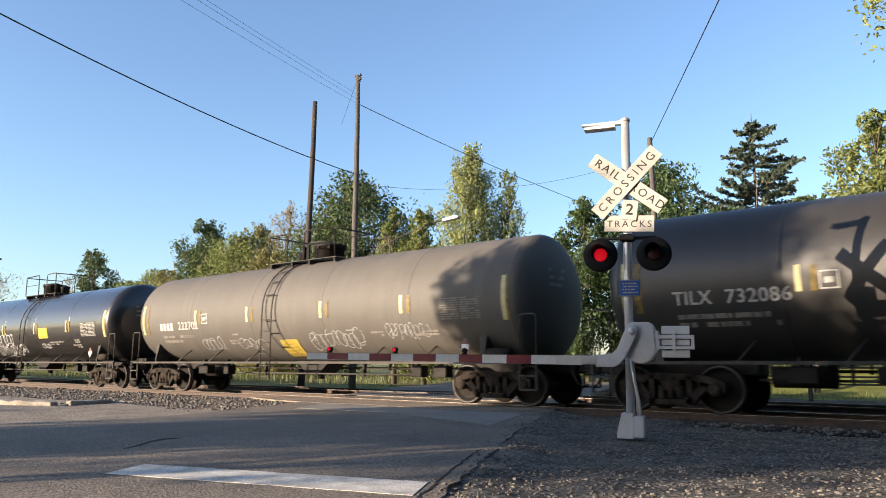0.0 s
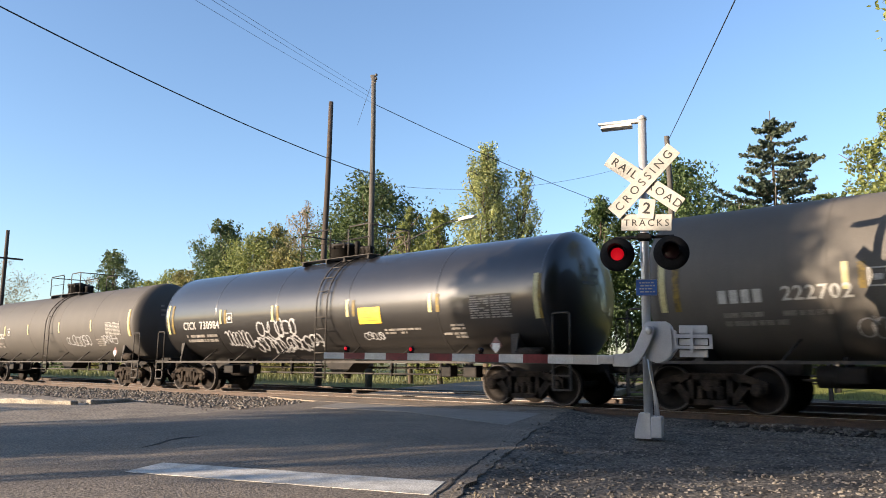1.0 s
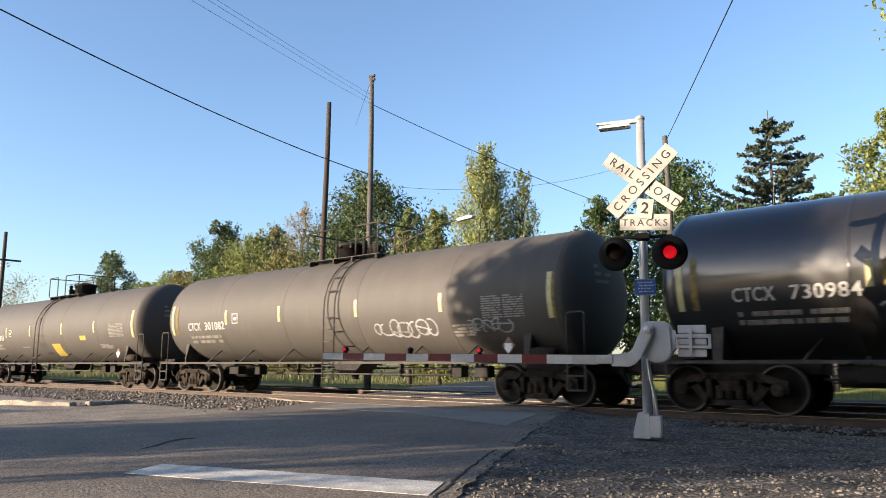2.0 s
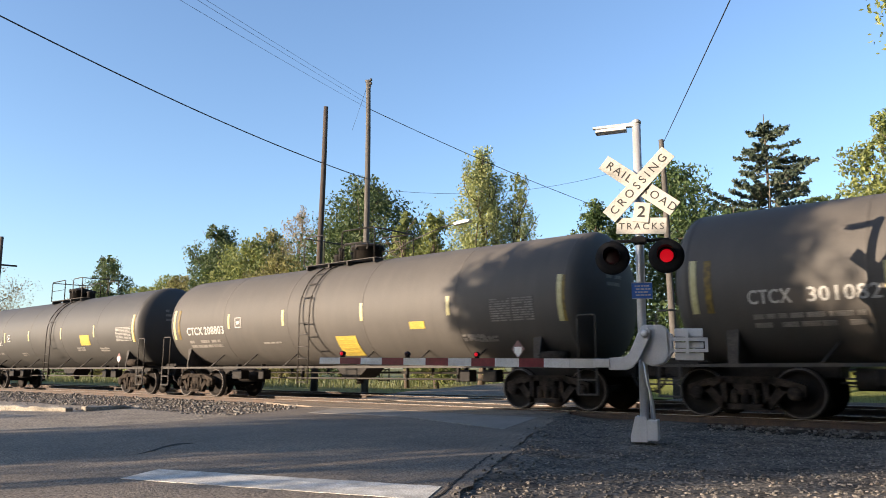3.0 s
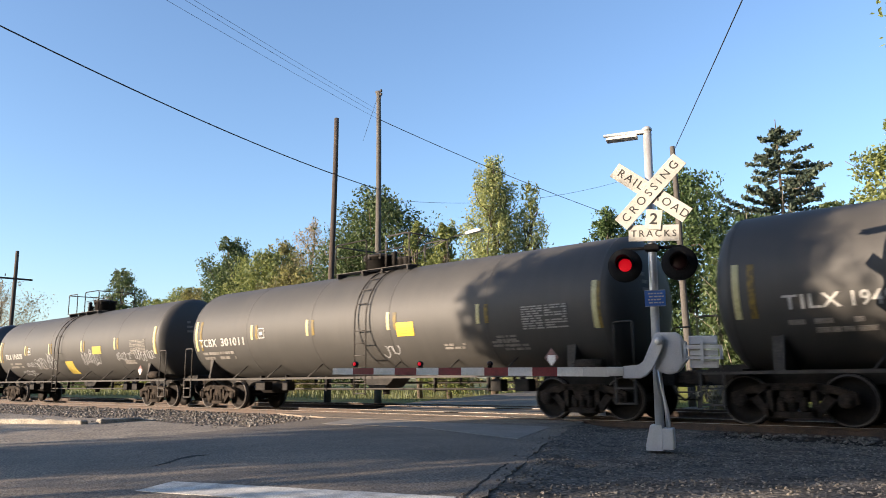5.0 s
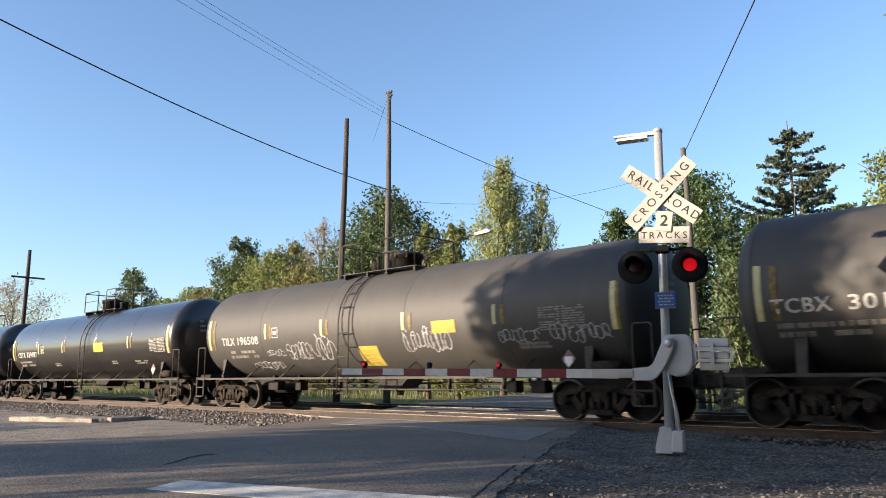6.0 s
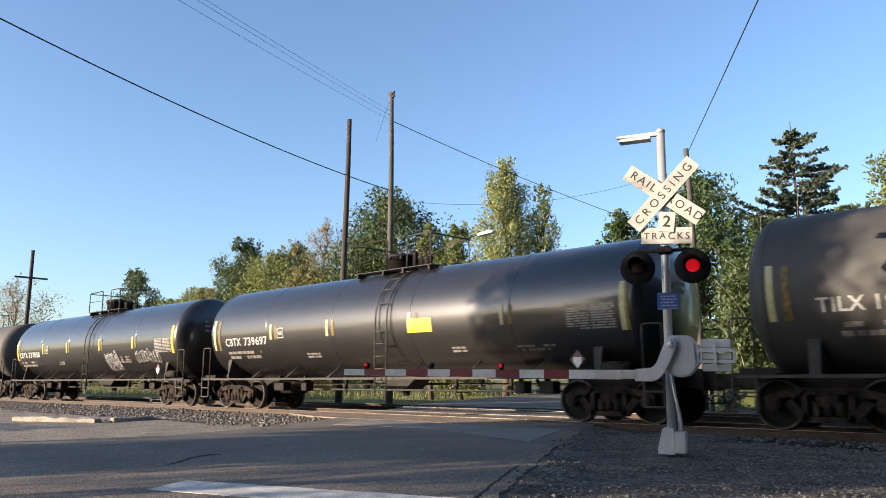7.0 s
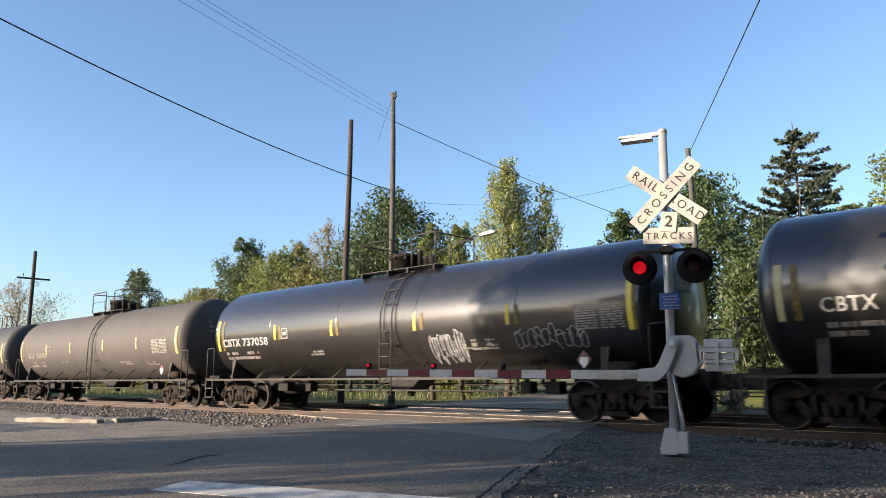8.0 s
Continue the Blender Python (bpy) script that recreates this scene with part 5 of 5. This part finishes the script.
tree(-68.9, 44.4, 15.6, 7.5, "green", "green tree with an uneven top", 12, n=5500, size=.24, crown0=.08)
tree(-76.0, 45.0, 11.0, 9.0, "olive", "olive green tree in the tree line", 13, n=5000, size=.24, crown0=.06)
tree(-86.0, 46.0, 10.5, 10.0, "light", "light green tree far along the line", 14, n=5000, size=.26, crown0=.06)
tree(-107.3, 51.0, 17.0, 8.0, "green", "distant green tree with uneven crown", 15, n=4000, size=.30, crown0=.1)
tree(-112.0, 50.0, 13.5, 7.0, "brown", "distant bare brownish tree", 16, n=900, size=.16)
tree(-120.0, 52.0, 9.0, 16.0, "dark", "distant dark tree clump by the line", 17, n=4000, size=.34, crown0=.05)
tree(-135.0, 44.0, 17.0, 14.0, "brown", "distant thin pale tree in autumn", 18, n=2600, size=.22)
tree(-150.0, 50.0, 9.0, 22.0, "olive", "distant olive tree clump by the line", 19, n=4000, size=.36, crown0=.05)
tree(-99.0, 50.0, 8.0, 14.0, "olive", "distant olive tree clump by the line", 20, n=4000, size=.30, crown0=.05)
tree(-64.5, 48.0, 15.2, 8.0, "olive", "olive green tree in the tree line", 91, n=4500, size=.24, crown0=.06)
tree(-73.0, 47.0, 13.4, 8.0, "green", "green tree in the sunlit tree line", 92, n=4500, size=.24, crown0=.06)
tree(-82.0, 47.0, 11.6, 9.0, "light", "light green tree in the tree line", 93, n=4500, size=.26, crown0=.05)
tree(-55.0, 49.0, 14.2, 8.5, "green", "green tree behind the autumn-coloured one", 94, n=4500, size=.24, crown0=.06)
tree(-38.5, 44.0, 9.5, 7.0, "olive", "low olive tree between the poles", 95, n=4000, size=.22, crown0=.05)
fir(-18.0, 60.6, 20.9, 14.0, "tall dark fir with long ragged limbs", 21, base=1.9)
tree(-17.9, 42.3, 12.6, 8.6, "dark", "dark green tree behind the signal", 22, n=6500, size=.20, crown0=.08, base=0.79)
tree(-13.6, 40.0, 9.0, 5.5, "dark", "dark shrubby tree beside the lawn", 24, n=5000, size=.18, crown0=.05, base=0.47)
tree(-6.0, 38.6, 12.4, 5.0, "light", "light green tree at the edge of the lawn", 25, n=4500, size=.18, base=0.22)
tree(-9.5, 42.0, 9.5, 6.0, "green", "green tree at the edge of the lawn", 26, n=5000, size=.19, crown0=.05, base=0.76)
tree(-3.0, 44.0, 13.0, 8.0, "green", "green tree beyond the lawn", 27, n=5000, size=.2, crown0=.1, base=0.98)
tree(-20.6, 37.6, 10.0, 4.6, "dark", "dense dark tree at the roadside", 28, n=6000, size=.18, crown0=.04, gap=.15)
shrub(-13.6, 37.5, 6.2, 3.6, "green", "tall leafy shrub with pale stems", 31, n=5000, base=.35)
shrub(-11.0, 38.5, 6.6, 3.6, "green", "tall leafy shrub at the lawn's top", 32, n=5000, base=.35)
shrub(-9.8, 24.6, 1.3, 1.5, "straw", "low bush of pale dry stems", 33, n=160, stems=16)
tree(-20.2, -14.5, 12.0, 6.0, "green", "dense leafy tree beside the road", 41, n=15000, size=.20, crown0=.42, lobes=34, gap=.15)
tree(-22.6, -13.2, 10.2, 4.8, "green", "dense leafy tree with a high crown", 44, n=9000, size=.22, crown0=.64, lobes=24, gap=.1)
tree(-17.0, -16.8, 9.0, 5.6, "green", "leafy tree with a high full crown", 42, n=6000, size=.19, crown0=.73, lobes=22, gap=.12)
tree(-31.4, -34.5, 16.6, 5.0, "green", "tall leafy tree far behind the road", 45, n=1100, size=.34, crown0=.72, lobes=16)
# Out-of-view trees, added to cut sky light on the right-hand shade.
for k, (x, y, h) in enumerate(((-4.1, -16.5, 17), (2.2, -11.5, 18), (8.0, -4.0, 17), (11.0, 2.6, 16), (14.0, 8.5, 16), (-1, -24, 18), (6, -14, 18))):
    wide = k in (2, 3, 4, 6)
    tree(x, y, h + 7 * wide, 13.0 if wide else 9.0, "dark", "large unseen tree added to block sky light from behind", 60 + k, n=10000 if wide else 7000, size=.42, crown0=.12, gap=.2)
tree(-0.6, 24.0, 15.5, 7.4, "light", "tall tree beside the far track with high branches", 46, n=3000, size=.15, crown0=.68)
# Added beyond the right edge of view, to darken the cars' ends.
for k, (x, y) in enumerate(((3.5, 37), (9, 34), (14, 40), (20, 36), (27, 41), (36, 34), (22, 9), (33, 8))):
    tree(x, y, 13 + k % 3, 8.0, "dark", "unseen dark tree added to block light from the right", 100 + k, n=3500, size=.30, crown0=.06, gap=.2)
# Screen of added trees clear of the sun's path; it lowers the sky fill.
for k, (x, y) in enumerate(((17, -16), (24, -3), (14, -30), (27, 14), (4, -34), (34, -22))):
    tree(x, y, 23 + k % 3, 14.0, "dark", "tall unseen tree added as a screen against sky light", 140 + k, n=8000, size=.5, crown0=.08, gap=.2)
for k in range(9):
    x, y = -95 + k * 14, -62 - 3 * k
    tree(x, y, 10 + k % 3, 15, "dark", "distant shady tree across the road", 70 + k, n=2600, size=.55, crown0=.06, gap=.2)
shrub(-22.4, -4.4, 2.9, 3.2, "green", "dense leafy bush beside the road", 43, n=3500, size=.16)


# ---- what moves ----
def motions():
    for e, spec in zip(train, CARS):
        i = spec["i"]
        walk(e, [(t / 2, pose(car_x(i, t / 2), TRACK_Y, 0)) for t in range(17)])
        for truck in e.children:
            if not truck.name.startswith("truck") or truck.type != "EMPTY":
                continue
            for ws in truck.children:
                if ws.name.startswith("wheelset"):
                    ax = ws.matrix_basis.translation.x
                    rows = []
                    for k in range(241):
                        t = k / FPS
                        a = math.degrees((car_x(0, t) - car_x(0, 0)) / .457) % 360
                        rows.append((t, pose(ax, 0, .457, 0, a, 0)))
                    walk(ws, rows)
    # The added covers stand in for switching: back when lit, in front when unlit.
    covers = [(s, x, .10, 2.455) for s, x in shutters] + [(s, x, .09, 1.085) for s, x in arm_lamps]
    flips = [0.06 + 0.69 * k for k in range(12)]
    for k, (sh, hx, back, hz) in enumerate(covers):
        rows, lit = [], k % 2 == 0
        def at(on):
            return pose(hx, back if on else -.004, hz)
        rows.append((0.0, at(lit)))
        for f in flips:
            rows.append((max(f - .02, .01), at(lit)))
            lit = not lit
            rows.append((f + .02, at(lit)))
        rows.append((8.0, at(lit)))
        walk(sh, rows)


motions()
